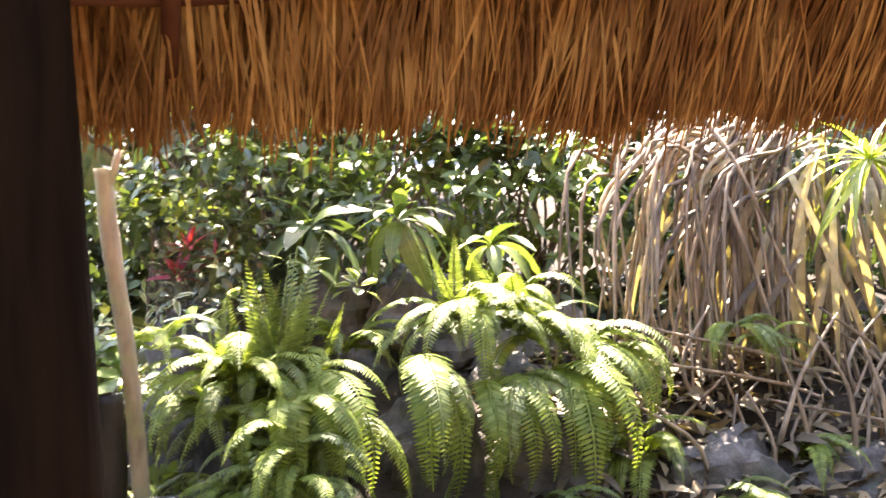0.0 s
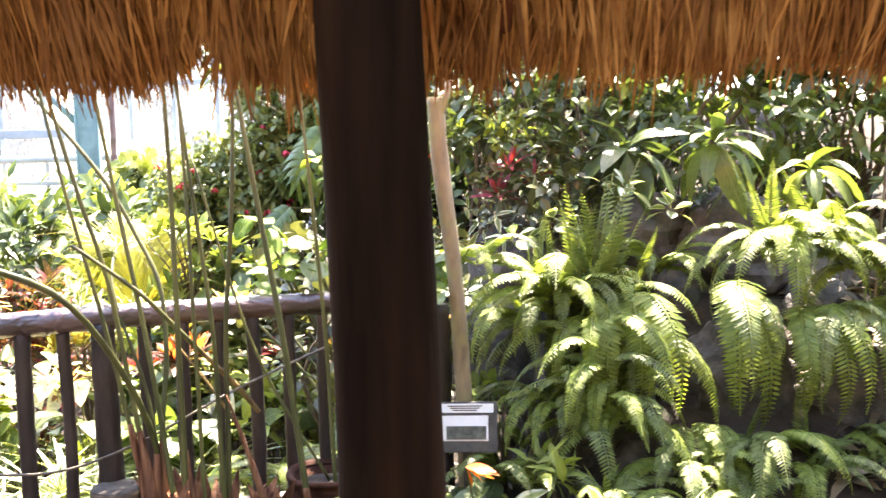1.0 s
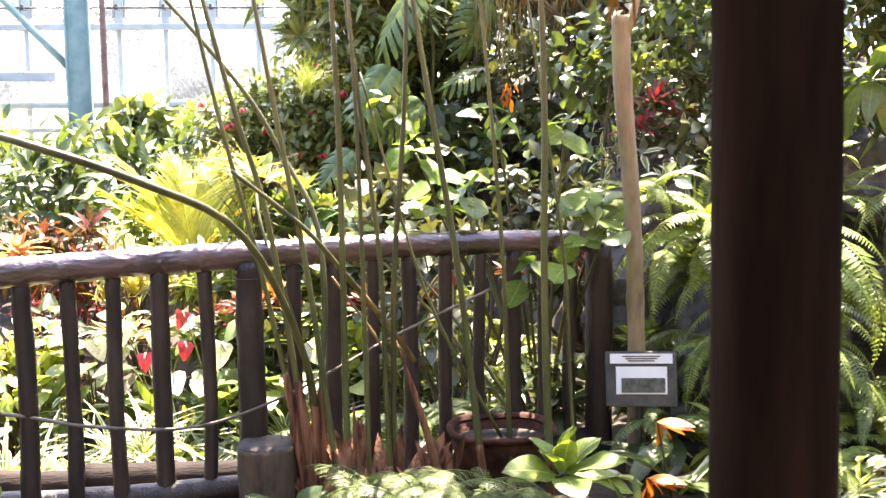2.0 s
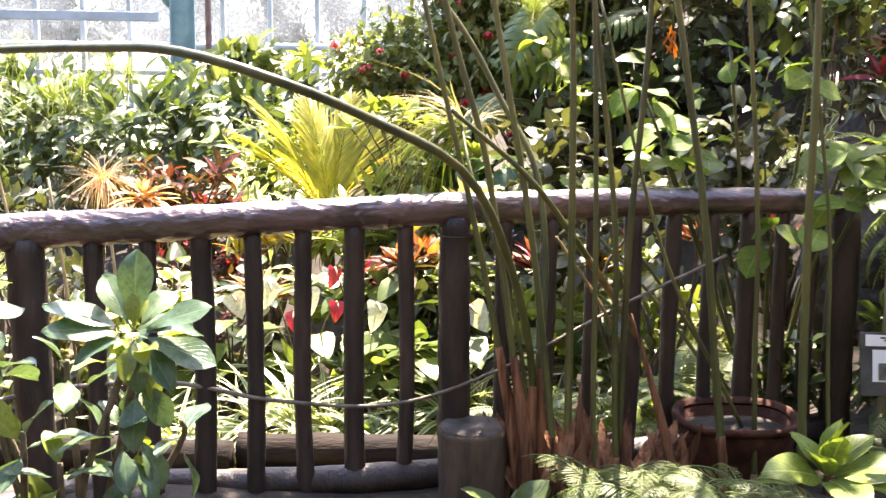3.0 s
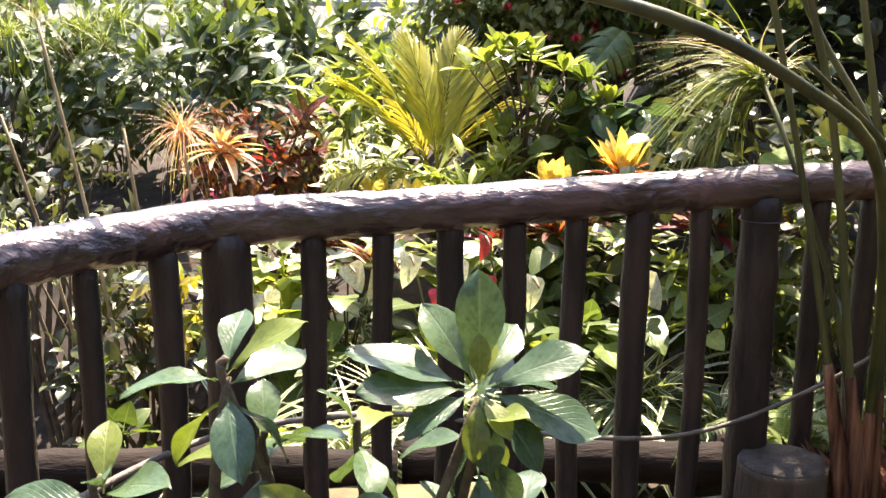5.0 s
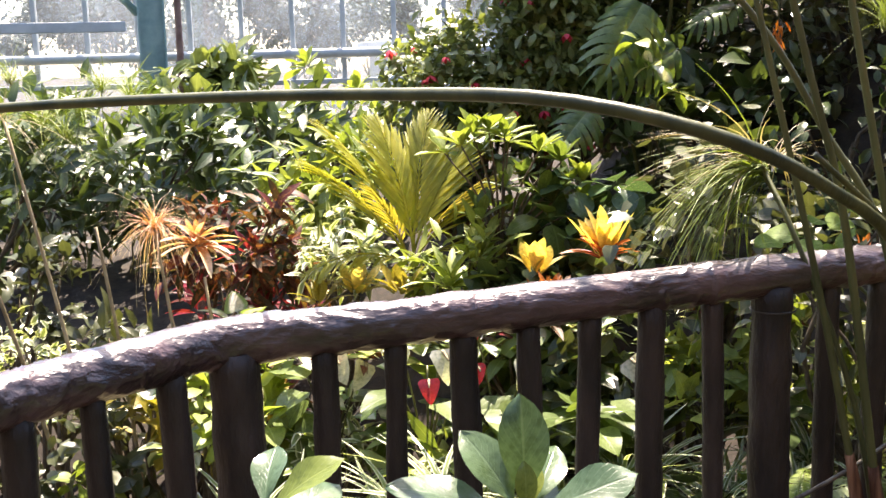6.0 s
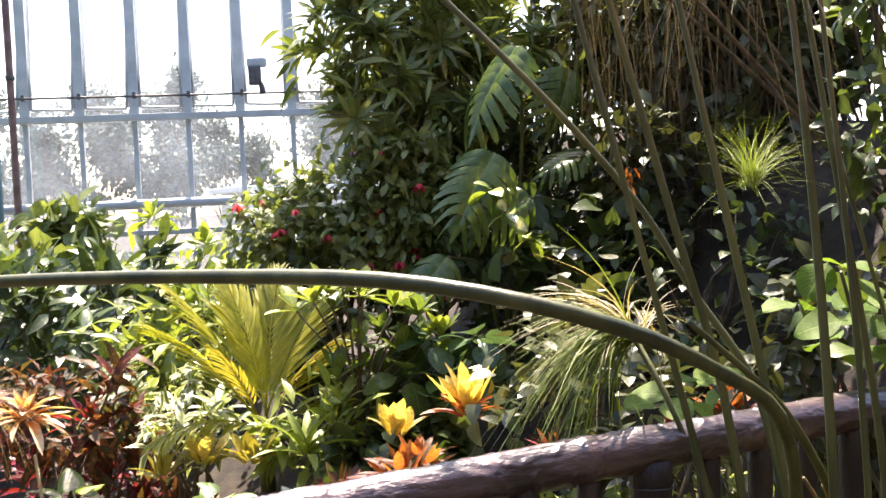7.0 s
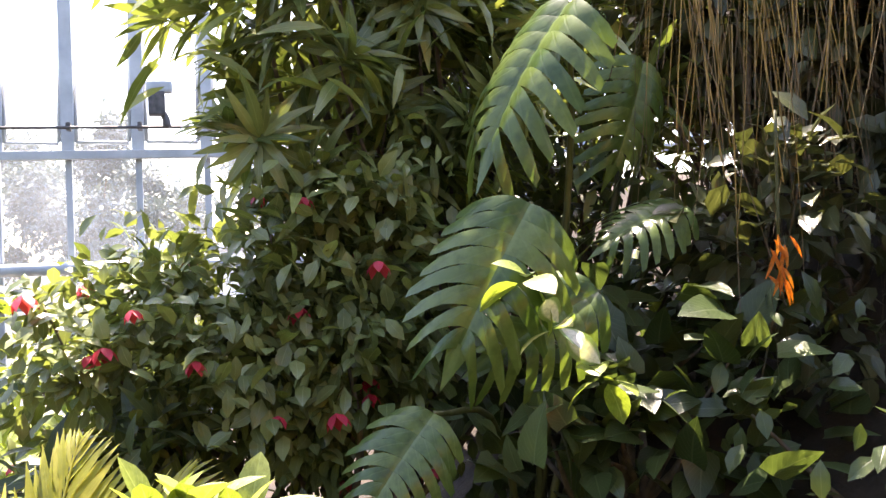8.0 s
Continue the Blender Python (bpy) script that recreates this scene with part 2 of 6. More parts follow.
shine, gmix2 = gnt.nodes.new("ShaderNodeBsdfGlossy"), gnt.nodes.new("ShaderNodeMixShader")
shine.inputs["Roughness"].default_value = 0.05
gmix2.inputs[0].default_value = 0.05
glink(gmix.outputs[0], gmix2.inputs[1])
glink(shine.outputs[0], gmix2.inputs[2])
glink(gmix2.outputs[0], gnt.nodes["Material Output"].inputs[0])


# ---- builders ----
def mesh_of(name, verts, faces, uvs=None, material=None, smooth=True):
    me = bpy.data.meshes.new(name)
    me.from_pydata(verts.tolist() if hasattr(verts, "tolist") else verts, [], faces.tolist() if hasattr(faces, "tolist") else faces)
    if uvs is not None:
        layer = me.uv_layers.new(name="UV")
        idx = np.empty(len(me.loops), dtype=np.int32)
        me.loops.foreach_get("vertex_index", idx)
        layer.data.foreach_set("uv", np.asarray(uvs, dtype=np.float32)[idx].ravel())
    if smooth:
        me.polygons.foreach_set("use_smooth", np.ones(len(me.polygons), dtype=bool))
    if material:
        me.materials.append(material)
    return me


def put(name, me, parent=None, label="", m=None):
    """Links a mesh as one object, under a parent if given."""
    ob = new(name, me)
    if parent:
        ob.parent = parent
    if m is not None:
        ob.matrix_basis = m
    if label:
        ob["label"] = label
    return ob


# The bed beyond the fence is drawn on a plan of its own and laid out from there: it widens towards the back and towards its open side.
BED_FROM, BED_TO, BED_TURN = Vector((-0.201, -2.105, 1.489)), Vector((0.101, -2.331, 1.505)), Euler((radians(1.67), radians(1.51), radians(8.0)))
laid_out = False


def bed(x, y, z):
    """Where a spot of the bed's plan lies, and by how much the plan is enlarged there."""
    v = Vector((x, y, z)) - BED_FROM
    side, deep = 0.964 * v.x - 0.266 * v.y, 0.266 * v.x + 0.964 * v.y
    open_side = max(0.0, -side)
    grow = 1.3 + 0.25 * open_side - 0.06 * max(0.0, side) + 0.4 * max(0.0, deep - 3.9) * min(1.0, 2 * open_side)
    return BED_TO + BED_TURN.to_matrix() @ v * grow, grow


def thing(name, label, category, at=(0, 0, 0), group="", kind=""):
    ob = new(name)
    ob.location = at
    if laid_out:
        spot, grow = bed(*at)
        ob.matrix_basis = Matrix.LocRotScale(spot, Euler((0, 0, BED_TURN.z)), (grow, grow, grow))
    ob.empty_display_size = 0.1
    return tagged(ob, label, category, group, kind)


def part(name, bm, material, parent, label=""):
    me = bpy.data.meshes.new(name)
    bm.to_mesh(me)
    bm.free()
    me.materials.append(material)
    return put(name, me, parent, label)


def box_bm(size, at=(0, 0, 0), bevel=0.0, rot=None):
    bm = bmesh.new()
    m = Matrix.Translation(at) @ (rot.to_4x4() if rot else Matrix()) @ Matrix.Diagonal((*size, 1))
    bmesh.ops.create_cube(bm, size=1, matrix=m)
    if bevel:
        bmesh.ops.bevel(bm, geom=bm.edges[:], offset=bevel, segments=2, affect="EDGES", profile=0.6)
    return bm


def smooth_path(points, n):
    """A smooth run of n points through the given ones."""
    p = np.array(points, float)
    if len(p) == 2:
        return p[0] + np.linspace(0, 1, n)[:, None] * (p[1] - p[0])
    e = np.vstack([2 * p[0] - p[1], p, 2 * p[-1] - p[-2]])
    out = []
    for s in np.linspace(0, len(p) - 1 - 1e-9, n):
        k, f = int(s), s - int(s)
        a, b, c, d = e[k:k + 4]
        out.append(0.5 * (2 * b + (c - a) * f + (2 * a - 5 * b + 4 * c - d) * f * f + (3 * b - a - 3 * c + d) * f ** 3))
    return np.array(out)


def tube(points, radius, rings=12, sides=8, rough=0.0, seed=0.0, grain=18.0, caps=True):
    """Verts and faces of a tapering round stem through points. radius: a number or one for each point. rough: relief, as a share of the radius."""
    path = smooth_path(points, rings)
    rad = np.interp(np.linspace(0, 1, rings), np.linspace(0, 1, len(np.atleast_1d(radius))), np.atleast_1d(radius))
    tang = np.gradient(path, axis=0)
    tang /= np.linalg.norm(tang, axis=1)[:, None] + 1e-12
    ref = np.array([0, 0, 1.0]) if abs(tang[:, 2]).mean() < 0.8 else np.array([1.0, 0, 0])
    side = np.cross(tang, ref)
    side /= np.linalg.norm(side, axis=1)[:, None]
    up = np.cross(side, tang)
    verts = []
    for k in range(rings):
        for j in range(sides):
            a = 2 * math.pi * j / sides
            d = math.cos(a) * side[k] + math.sin(a) * up[k]
            r = rad[k]
            if rough:
                q = path[k] + d * rad[k]
                r *= 1 + rough * noise.noise(Vector(q * grain * (1, 1, 1)) + Vector((seed, 0, 0))) + 0.5 * rough * noise.noise(Vector(q * grain * 0.3) + Vector((0, seed, 0)))
            verts.append(path[k] + d * r)
    faces = [(k * sides + j, k * sides + (j + 1) % sides, (k + 1) * sides + (j + 1) % sides, (k + 1) * sides + j) for k in range(rings - 1) for j in range(sides)]
    if caps:
        faces += [tuple(range(sides - 1, -1, -1)), tuple(range((rings - 1) * sides, rings * sides))]
    return np.array(verts), faces


def tube_part(name, points, radius, material, parent, rings=12, sides=8, rough=0.0, seed=0.0, grain=18.0, label=""):
    v, f = tube(points, radius, rings, sides, rough, seed, grain)
    return put(name, mesh_of(name, v, f, None, material), parent, label)


class Leaf:
    """A unit leaf along +x with its face to +z."""

    def __init__(self, shape, width, n=6, fold=0.2, curl=0.25, wave=0.0, stalk=0.0):
        x = np.linspace(0, 1, n + 1)
        w = {
            "lance": np.sin(np.pi * x ** 0.8) ** 0.9,
            "obovate": np.sin(np.pi * x ** 1.35) ** 0.75,
            "oval": np.sin(np.pi * x) ** 0.7,
            "heart": np.where(x < 0.12, 0.75 + 2 * x, 1.0) * (1 - x ** 1.7) ** 0.85,
            "strap": np.minimum(1, 0.6 + 3 * x) * (1 - x ** 4) ** 0.8,
            "blade": (1 - x) ** 0.6 * np.minimum(1, 0.5 + 4 * x),
        }[shape] * width / 2
        w = np.maximum(w, 0.002)
        xs = stalk + (1 - stalk) * x
        z0 = -curl * xs ** 2
        px = xs * (1 - 0.25 * curl * xs)
        rows = []
        for s in (-1, -0.55, 0, 0.55, 1):
            rows.append(np.stack([px, s * w, z0 + fold * abs(s) * w + wave * width * np.sin(9 * x + 2 * s) * s * s], 1))
        self.v = np.concatenate(rows)
        m = n + 1
        f = [(r * m + k, r * m + k + 1, (r + 1) * m + k + 1, (r + 1) * m + k) for r in range(4) for k in range(n)]
        self.uv = np.concatenate([np.stack([np.full(m, 0.5 + 0.5 * s), x], 1) for s in (-1, -0.55, 0, 0.55, 1)])
        if stalk:
            b = len(self.v)
            sw = 0.012
            self.v = np.vstack([self.v, [(0, -sw, 0.004), (0, sw, 0.004), (stalk + 0.03, sw, z0[0] + 0.002), (stalk + 0.03, -sw, z0[0] + 0.002)]])
            self.uv = np.vstack([self.uv, [(0.5, 0.0)] * 4])
            f.append((b, b + 3, b + 2, b + 1))
        self.f = np.array(f)


class Thin:
    """A unit leaf of few faces, for crowns of thousands."""

    def __init__(self, shape, width, n=3, fold=0.25, curl=0.3):
        full = Leaf(shape, width, n, fold, curl)
        m = n + 1
        keep = np.concatenate([np.arange(0, m), np.arange(2 * m, 3 * m), np.arange(4 * m, 5 * m)])
        self.v, self.uv = full.v[keep], full.uv[keep]
        self.f = np.array([(r * m + k, r * m + k + 1, (r + 1) * m + k + 1, (r + 1) * m + k) for r in range(2) for k in range(n)])


class Mass:
    """Gathers many leaves into one mesh."""

    def __init__(self):
        self.v, self.f, self.uv, self.n = [], [], [], 0

    def add(self, leaf, at, direction, up=(0, 0, 1), size=1.0, wide=1.0):
        r = basis(direction, up)
        v = (leaf.v * (size, size * wide, size)) @ r.T + at
        self.v.append(v)
        self.f.append(leaf.f + self.n)
        self.uv.append(leaf.uv)
        self.n += len(v)

    def mesh(self, name, material):
        return mesh_of(name, np.concatenate(self.v), np.concatenate(self.f), np.concatenate(self.uv), material)


def basis(direction, up=(0, 0, 1)):
    x = np.array(direction, float)
    x /= np.linalg.norm(x) + 1e-12
    y = np.cross(up, x)
    if np.linalg.norm(y) < 1e-4:
        y = np.cross((0.3, 1, 0), x)
    y /= np.linalg.norm(y)
    return np.stack([x, y, np.cross(x, y)], 1)


def placed(at, direction, up=(0, 0, 1), size=1.0, wide=1.0):
    """A matrix that lays a unit leaf at a point."""
    r = basis(direction, up) * (size, size * wide, size)
    m = Matrix(r.tolist()).to_4x4()
    m.translation = at
    return m


def heading(az, el):
    """A direction from degrees round and degrees up."""
    a, e = radians(az), radians(el)
    return np.array([math.cos(a) * math.cos(e), math.sin(a) * math.cos(e), math.sin(e)])


THIN = {
    "oval": Thin("oval", 0.5), "lance": Thin("lance", 0.28), "willow": Thin("lance", 0.17, 4), "obovate": Thin("obovate", 0.42), "blade": Thin("blade", 0.09, 4, 0.2, 0.5),
    "strap": Thin("strap", 0.12, 4, 0.2, 0.5), "heart": Thin("heart", 0.8, 4, 0.15, 0.2),
}


def bush(name, label, category, base, centre, radii, leaves, shape, size, material, seed, clumps=30, limbs=7, flowers=None, droop=0.2, whorl=0, twig=TWIG):
    """A shrub: limbs from its base and a crown of many small leaves in uneven clumps."""
    rng = np.random.default_rng(seed)
    ob = thing(name, label, category, base)
    off, ctr, rad = np.array(base, float), np.array(centre, float), np.array(radii, float)
    mass = Mass()
    spots = []
    for _ in range(clumps):
        d = rng.normal(size=3)
        d /= np.linalg.norm(d)
        spots.append((ctr + d * rad * rng.uniform(0.35, 1.0) ** 0.6, d, rng.uniform(0.16, 0.34) * rad.mean()))
    for c, d, r in spots if whorl else ():
        axis = d * 0.5 + rng.normal(size=3) * 0.35 + (0, -0.1, 0.5)
        for k in range(whorl):
            way = basis(axis)[:, 1] * math.cos(2.4 * k) + basis(axis)[:, 2] * math.sin(2.4 * k) + axis * (0.25 + 0.9 * k / whorl)
            mass.add(THIN[shape], c + axis * 0.03 * k / whorl - off, way, axis + rng.normal(size=3) * 0.2, size * rng.uniform(0.75, 1.15))
    for _ in range(leaves):
        c, d, r = spots[rng.integers(clumps)]
        at = c + rng.normal(size=3) * r * 0.62
        way = d * 0.6 + rng.normal(size=3) * 0.7
        way[2] += 0.25 - droop * 2 * rng.random()
        mass.add(THIN[shape], at - off, way, rng.normal(size=3) * 0.4 + (0, -0.15, 1), size * rng.uniform(0.6, 1.25))
    crown = put("foliage", mass.mesh("foliage", material), ob)
    crown["kind"] = "stuff"
    vs, fs, n = [], [], 0
    for c, d, r in spots[:max(limbs, 1) * 2]:
        mid = off + (c - off) * 0.5 + rng.normal(size=3) * 0.06
        v, f = tube([off * 0 + rng.normal(size=3) * 0.02, mid - off, c - off], [0.014, 0.009, 0.003], 7, 5)
        vs.append(v)
        fs += [tuple(i + n for i in q) for q in f]
        n += len(v)
    put("branch", mesh_of("branch", np.concatenate(vs), fs, None, twig), ob)["kind"] = "stuff"
    if flowers:
        fm, count, fsize = flowers
        petal = mesh_flower(fm, fsize)
        for _ in range(count):
            c, d, r = spots[rng.integers(clumps)]
            way = np.array([0.3 * rng.normal(), -0.8, 0.3])
            put("flower", petal, ob, m=placed(c + d * r * 0.9 + np.array((0, -0.05, 0)) - off, way, (0, 0, 1), rng.uniform(0.8, 1.2)))
    return ob


def mesh_flower(material, size):
    mass = Mass()
    for k in range(5):
        mass.add(THIN["oval"], (0, 0, 0), heading(72 * k, -35), size=size)
    return mass.mesh("flower", material)


def rosette(name, label, category, at, count, size, leaf, material, seed, low=10, high=75, lean=(0, 0), wide=1.0, part_name="leaf", spread=0.02, parent=None, tilt=0.0):
    """Leaves round one heart, the inner ones steeper."""
    rng = np.random.default_rng(seed)
    ob = parent or thing(name, label, category, at)
    base = np.zeros(3)
    me = mesh_of(part_name, leaf.v, leaf.f, leaf.uv, material)
    for k in range(count):
        f = k / max(1, count - 1)
        az, el = 137.5 * k + rng.uniform(-14, 14), low + (high - low) * f + rng.uniform(-9, 9)
        d = heading(az, el) + np.array((lean[0], lean[1], 0))
        s = size * rng.uniform(0.8, 1.15) * (1 - 0.25 * f)
        put(part_name, me, ob, m=placed(base + heading(az, 0) * spread * (1 - f) + (0, 0, 0.02 * f), d, (rng.normal() * tilt, rng.normal() * tilt, 1), s, wide))
    return ob


def frond_mesh(name, material, pairs=26, arch=0.9, rise=0.9, pinna=0.16, width=0.28, taper=0.6, droop=0.1, angle=70, shape="lance", seed=1):
    """A unit frond: a curved midrib along +x and its rows of narrow leaflets."""
    rng = np.random.default_rng(seed)
    leafm = Mass()
    t = np.linspace(0, 1, pairs + 6)
    el = rise - arch * t * 1.7
    step = np.stack([np.cos(el), np.zeros_like(el), np.sin(el)], 1) / len(t)
    pts = np.cumsum(step, 0)
    thin = Thin(shape, width, 3, 0.12, 0.2)
    for k in range(4, len(t)):
        f = (k - 4) / (len(t) - 5)
        ln = pinna * (math.sin(math.pi * (0.12 + 0.88 * f) ** taper) ** 0.7 + 0.04)
        fw = step[k] / np.linalg.norm(step[k])
        nrm = np.array([-fw[2], 0, fw[0]])
        for s in (-1, 1):
            a = radians(angle - 22 * f)
            d = fw * math.cos(a) + np.array([0, s * math.sin(a), 0]) + nrm * (-droop + rng.normal() * 0.05)
            leafm.add(thin, pts[k], d, nrm + rng.normal(size=3) * 0.08, ln * rng.uniform(0.9, 1.08))
    v, f = tube(pts[::4].tolist() + [pts[-1].tolist()], [0.009, 0.003], 10, 4, caps=False)
    leafm.v.append(v)
    leafm.f.append(np.array(f) + leafm.n)
    leafm.uv.append(np.full((len(v), 2), 0.5))
    leafm.n += len(v)
    return leafm.mesh(name, material)


def fern(label, at, fronds, size, meshes, seed, low=20, high=70, facing=None, spread=180, name="fern", category="fern"):
    rng = np.random.default_rng(seed)
    ob = thing(name, label, category, at)
    for k in range(fronds):
        az = rng.uniform(0, 360) if facing is None else facing + rng.uniform(-spread, spread) / 1
        put("frond", meshes[rng.integers(len(meshes))], ob, m=placed((rng.normal() * 0.03, rng.normal() * 0.03, 0), heading(az, rng.uniform(low, high) - 45), (0, 0, 1), size * rng.uniform(0.7, 1.15)))
    return ob


# ---- ground and setting ----
def ground_z(x, y):
    """Height of the ground: level floor by the hut, a low bed, a sunken strip behind the fence, planted slopes beyond and to one side."""
    def ramp(v, a, b):
        s = min(1.0, max(0.0, (v - a) / (b - a)))
        return s * s * (3 - 2 * s)
    z = 0.2 * ramp(y, -1.3, -0.7)
    z -= 0.32 * ramp(y, 0.08, 0.3) * (1 - ramp(x, 1.9, 2.4))
    z += 0.85 * ramp(y, 0.95, 2.8) * (1 - ramp(y, 5.0, 7.0))
    z += 0.75 * ramp(x, 2.5, 3.6) * ramp(y, -0.5, 1.0) * (1 - ramp(y, 5, 7))
    return z + 0.03 * noise.noise(Vector((x * 1.7, y * 1.7, 0))) * ramp(y, -1.3, -0.6)


far = [-160, -80, -40, -20, -12, -9]
gx = far + list(np.arange(-7, 8.01, 0.2)) + [-v for v in far[::-1]]
gy = far + list(np.arange(-7, 8.01, 0.2)) + [-v for v in far[::-1]]


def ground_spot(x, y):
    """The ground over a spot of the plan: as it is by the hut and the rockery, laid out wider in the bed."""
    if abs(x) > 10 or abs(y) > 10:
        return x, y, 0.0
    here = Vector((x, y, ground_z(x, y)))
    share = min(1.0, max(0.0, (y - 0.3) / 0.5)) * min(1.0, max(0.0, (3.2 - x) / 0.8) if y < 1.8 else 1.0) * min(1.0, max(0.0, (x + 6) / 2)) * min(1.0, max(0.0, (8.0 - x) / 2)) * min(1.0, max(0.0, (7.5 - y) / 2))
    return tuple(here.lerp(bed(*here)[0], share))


gv = np.array([ground_spot(x, y) for y in gy for x in gx])
nx = len(gx)
gf = np.array([(j * nx + i, j * nx + i + 1, (j + 1) * nx + i + 1, (j + 1) * nx + i) for j in range(len(gy) - 1) for i in range(nx - 1)])
tagged(put("ground", mesh_of("ground", gv, gf, None, SOIL)), "dark damp planting soil under the greenhouse beds", "ground", kind="structure")

# sunlit sandy strip behind the fence and its timber edging
pxs, pys = np.linspace(-2.2, 0.75, 28), np.linspace(0.22, 0.86, 8)
pv = np.array([(x, y + 0.05 * math.sin(2 * x), -0.075 + 0.012 * noise.noise(Vector((5 * x, 5 * y, 2)))) for y in pys for x in pxs])
pf = np.array([(j * 28 + i, j * 28 + i + 1, (j + 1) * 28 + i + 1, (j + 1) * 28 + i) for j in range(7) for i in range(27)])
tagged(put("path", mesh_of("path", pv, pf, None, SAND)), "pale sandy strip lit by the sun behind the fence", "path", kind="structure")
edge = thing("timber_edging", "split log edging along the planted bed, coloured shade-dark", "edging", (0.4, 0.96, -0.075))
for k, (x0, x1) in enumerate(((-2.4, -0.9), (-0.88, 0.35), (0.37, 1.4), (1.42, 2.3))):
    tube_part("log", [(x0 - 0.4, 0.03 * k, 0.02), ((x0 + x1) / 2 - 0.4, 0.02, 0.03), (x1 - 0.4, -0.02, 0.02)], [0.075, 0.07], EDGEWOOD_SHADE, edge, 24, 12, 0.14, k * 3.1, 9)

# ---- fence ----
FENCE = [(-0.95, -1.25), (-0.76, -0.82), (-0.47, -0.425), (-0.2, -0.2), (-0.04, -0.1), (0.28, -0.078), (0.56, -0.05), (0.84, 0.0), (1.13, 0.03), (1.41, 0.08), (1.66, 0.13), (1.92, 0.2), (2.15, 0.26), (2.38, 0.3)]
RAIL_Z = [0.89, 0.91, 0.94, 0.955, 0.962, 0.975, 0.99, 1.0, 1.01, 1.015, 1.02, 1.015, 1.01, 1.0]


def fence_at(x):
    xs = [p[0] for p in FENCE]
    return float(np.interp(x, xs, [p[1] for p in FENCE])), float(np.interp(x, xs, RAIL_Z))


fence = thing("log_fence", "rustic dark log fence with one thick peeled handrail", "fence")
v, f = tube([(x, y, z) for (x, y), z in zip(FENCE, RAIL_Z)], [0.05, 0.05, 0.047, 0.045, 0.042, 0.038], 720, 48, 0.06, 1.0, 16)
for k in range(720):
    ring_v = v[k * 48:(k + 1) * 48]
    mid = ring_v.mean(0)
    for j in range(48):
        q = Vector(ring_v[j] * (13, 23, 23))
        q += Vector((0, noise.noise(q * 0.35), noise.noise(q * 0.35 + Vector((7, 0, 0))))) * 2.2
        scar = max(0.0, 1 - 7 * abs(noise.noise(q))) * max(0.0, noise.noise(q * 0.3 + Vector((0, 5, 0))) + 0.38)
        ring_v[j] += (ring_v[j] - mid) * (0.13 * scar + (0.06 if k % 178 in range(56, 62) else 0.0))
put("handrail", mesh_of("handrail", v, f, None, RAIL), fence, "thick peeled log with glossy varnished bark scars")
tube_part("bottom_rail", [(-0.7, -0.7, 0.16), (0.0, -0.03, 0.18), (0.56, 0.0, 0.2), (1.1, 0.03, 0.22), (2.35, 0.3, 0.26)], [0.05, 0.045], PICKET, fence, 60, 12, 0.12, 4.0, 14)
posts = [(-0.76, 0.05), (-0.04, 0.052), (1.13, 0.047), (2.38, 0.05)]
for k, (x, r) in enumerate(posts):
    y, z = fence_at(x)
    tube_part("post", [(x + 0.008, y, -0.15), (x, y + 0.004, 0.5), (x - 0.004, y, z - 0.02)], [r * 1.05, r, r * 0.97], PICKET, fence, 26, 14, 0.13, 7.0 * k, 13)
pickets = [-0.55, -0.4, -0.29, -0.16] + [0.135, 0.28, 0.42, 0.56, 0.7, 0.842, 0.985] + [1.272, 1.41, 1.54, 1.665, 1.797, 1.925, 2.045, 2.16, 2.27]
for k, x in enumerate(pickets):
    y, z = fence_at(x)
    r = (0.027 + 0.004 * math.sin(k * 2.3)) * (1 if x < 1.2 else 0.92)
    bend = 0.008 * math.sin(k * 1.7)
    tube_part("picket", [(x + bend, y, 0.05), (x - bend, y + 0.006, 0.5), (x, y, z - 0.025)], [r * 1.05, r, r], PICKET, fence, 20, 10, 0.13, 3.3 * k + 1, 15)
ry, rz = fence_at(1.13)
ring = [(1.13 + 0.05 * math.cos(a), ry + 0.05 * math.sin(a), 0.935) for a in np.linspace(0, 2 * math.pi, 17)]
tube_part("wire_ring", ring, 0.0018, IRON, fence, 30, 5)
cable = thing("sagging_cable", "thin grey cable sagging along the front of the fence", "cable")
tube_part("cable", [(-0.75, -1.0, 0.44), (-0.45, -0.58, 0.47), (-0.1, -0.14, 0.505), (0.3, -0.09, 0.535), (0.62, -0.07, 0.475), (0.95, -0.06, 0.46), (1.25, -0.03, 0.55), (1.6, 0.03, 0.72), (1.95, 0.13, 0.86)], [0.0085, 0.007, 0.005, 0.005], ROPE, cable, 60, 6)

# ---- glass wall ----
GO, GD = Vector((1.74, 8.15, 0)), Vector((0.976, -0.216, 0)).normalized()
GN = Vector((GD.y, -GD.x, 0))
GYAW = math.atan2(GD.y, GD.x)
GROT = Matrix.Rotation(GYAW, 3, "Z")


def gpos(s, out=0.0, z=0.0):
    p = GO + GD * s + GN * out
    return (p.x, p.y, z)


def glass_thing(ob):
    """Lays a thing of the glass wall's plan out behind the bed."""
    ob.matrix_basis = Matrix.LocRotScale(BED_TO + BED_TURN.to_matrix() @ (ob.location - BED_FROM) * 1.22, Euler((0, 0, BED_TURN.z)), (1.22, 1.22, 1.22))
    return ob


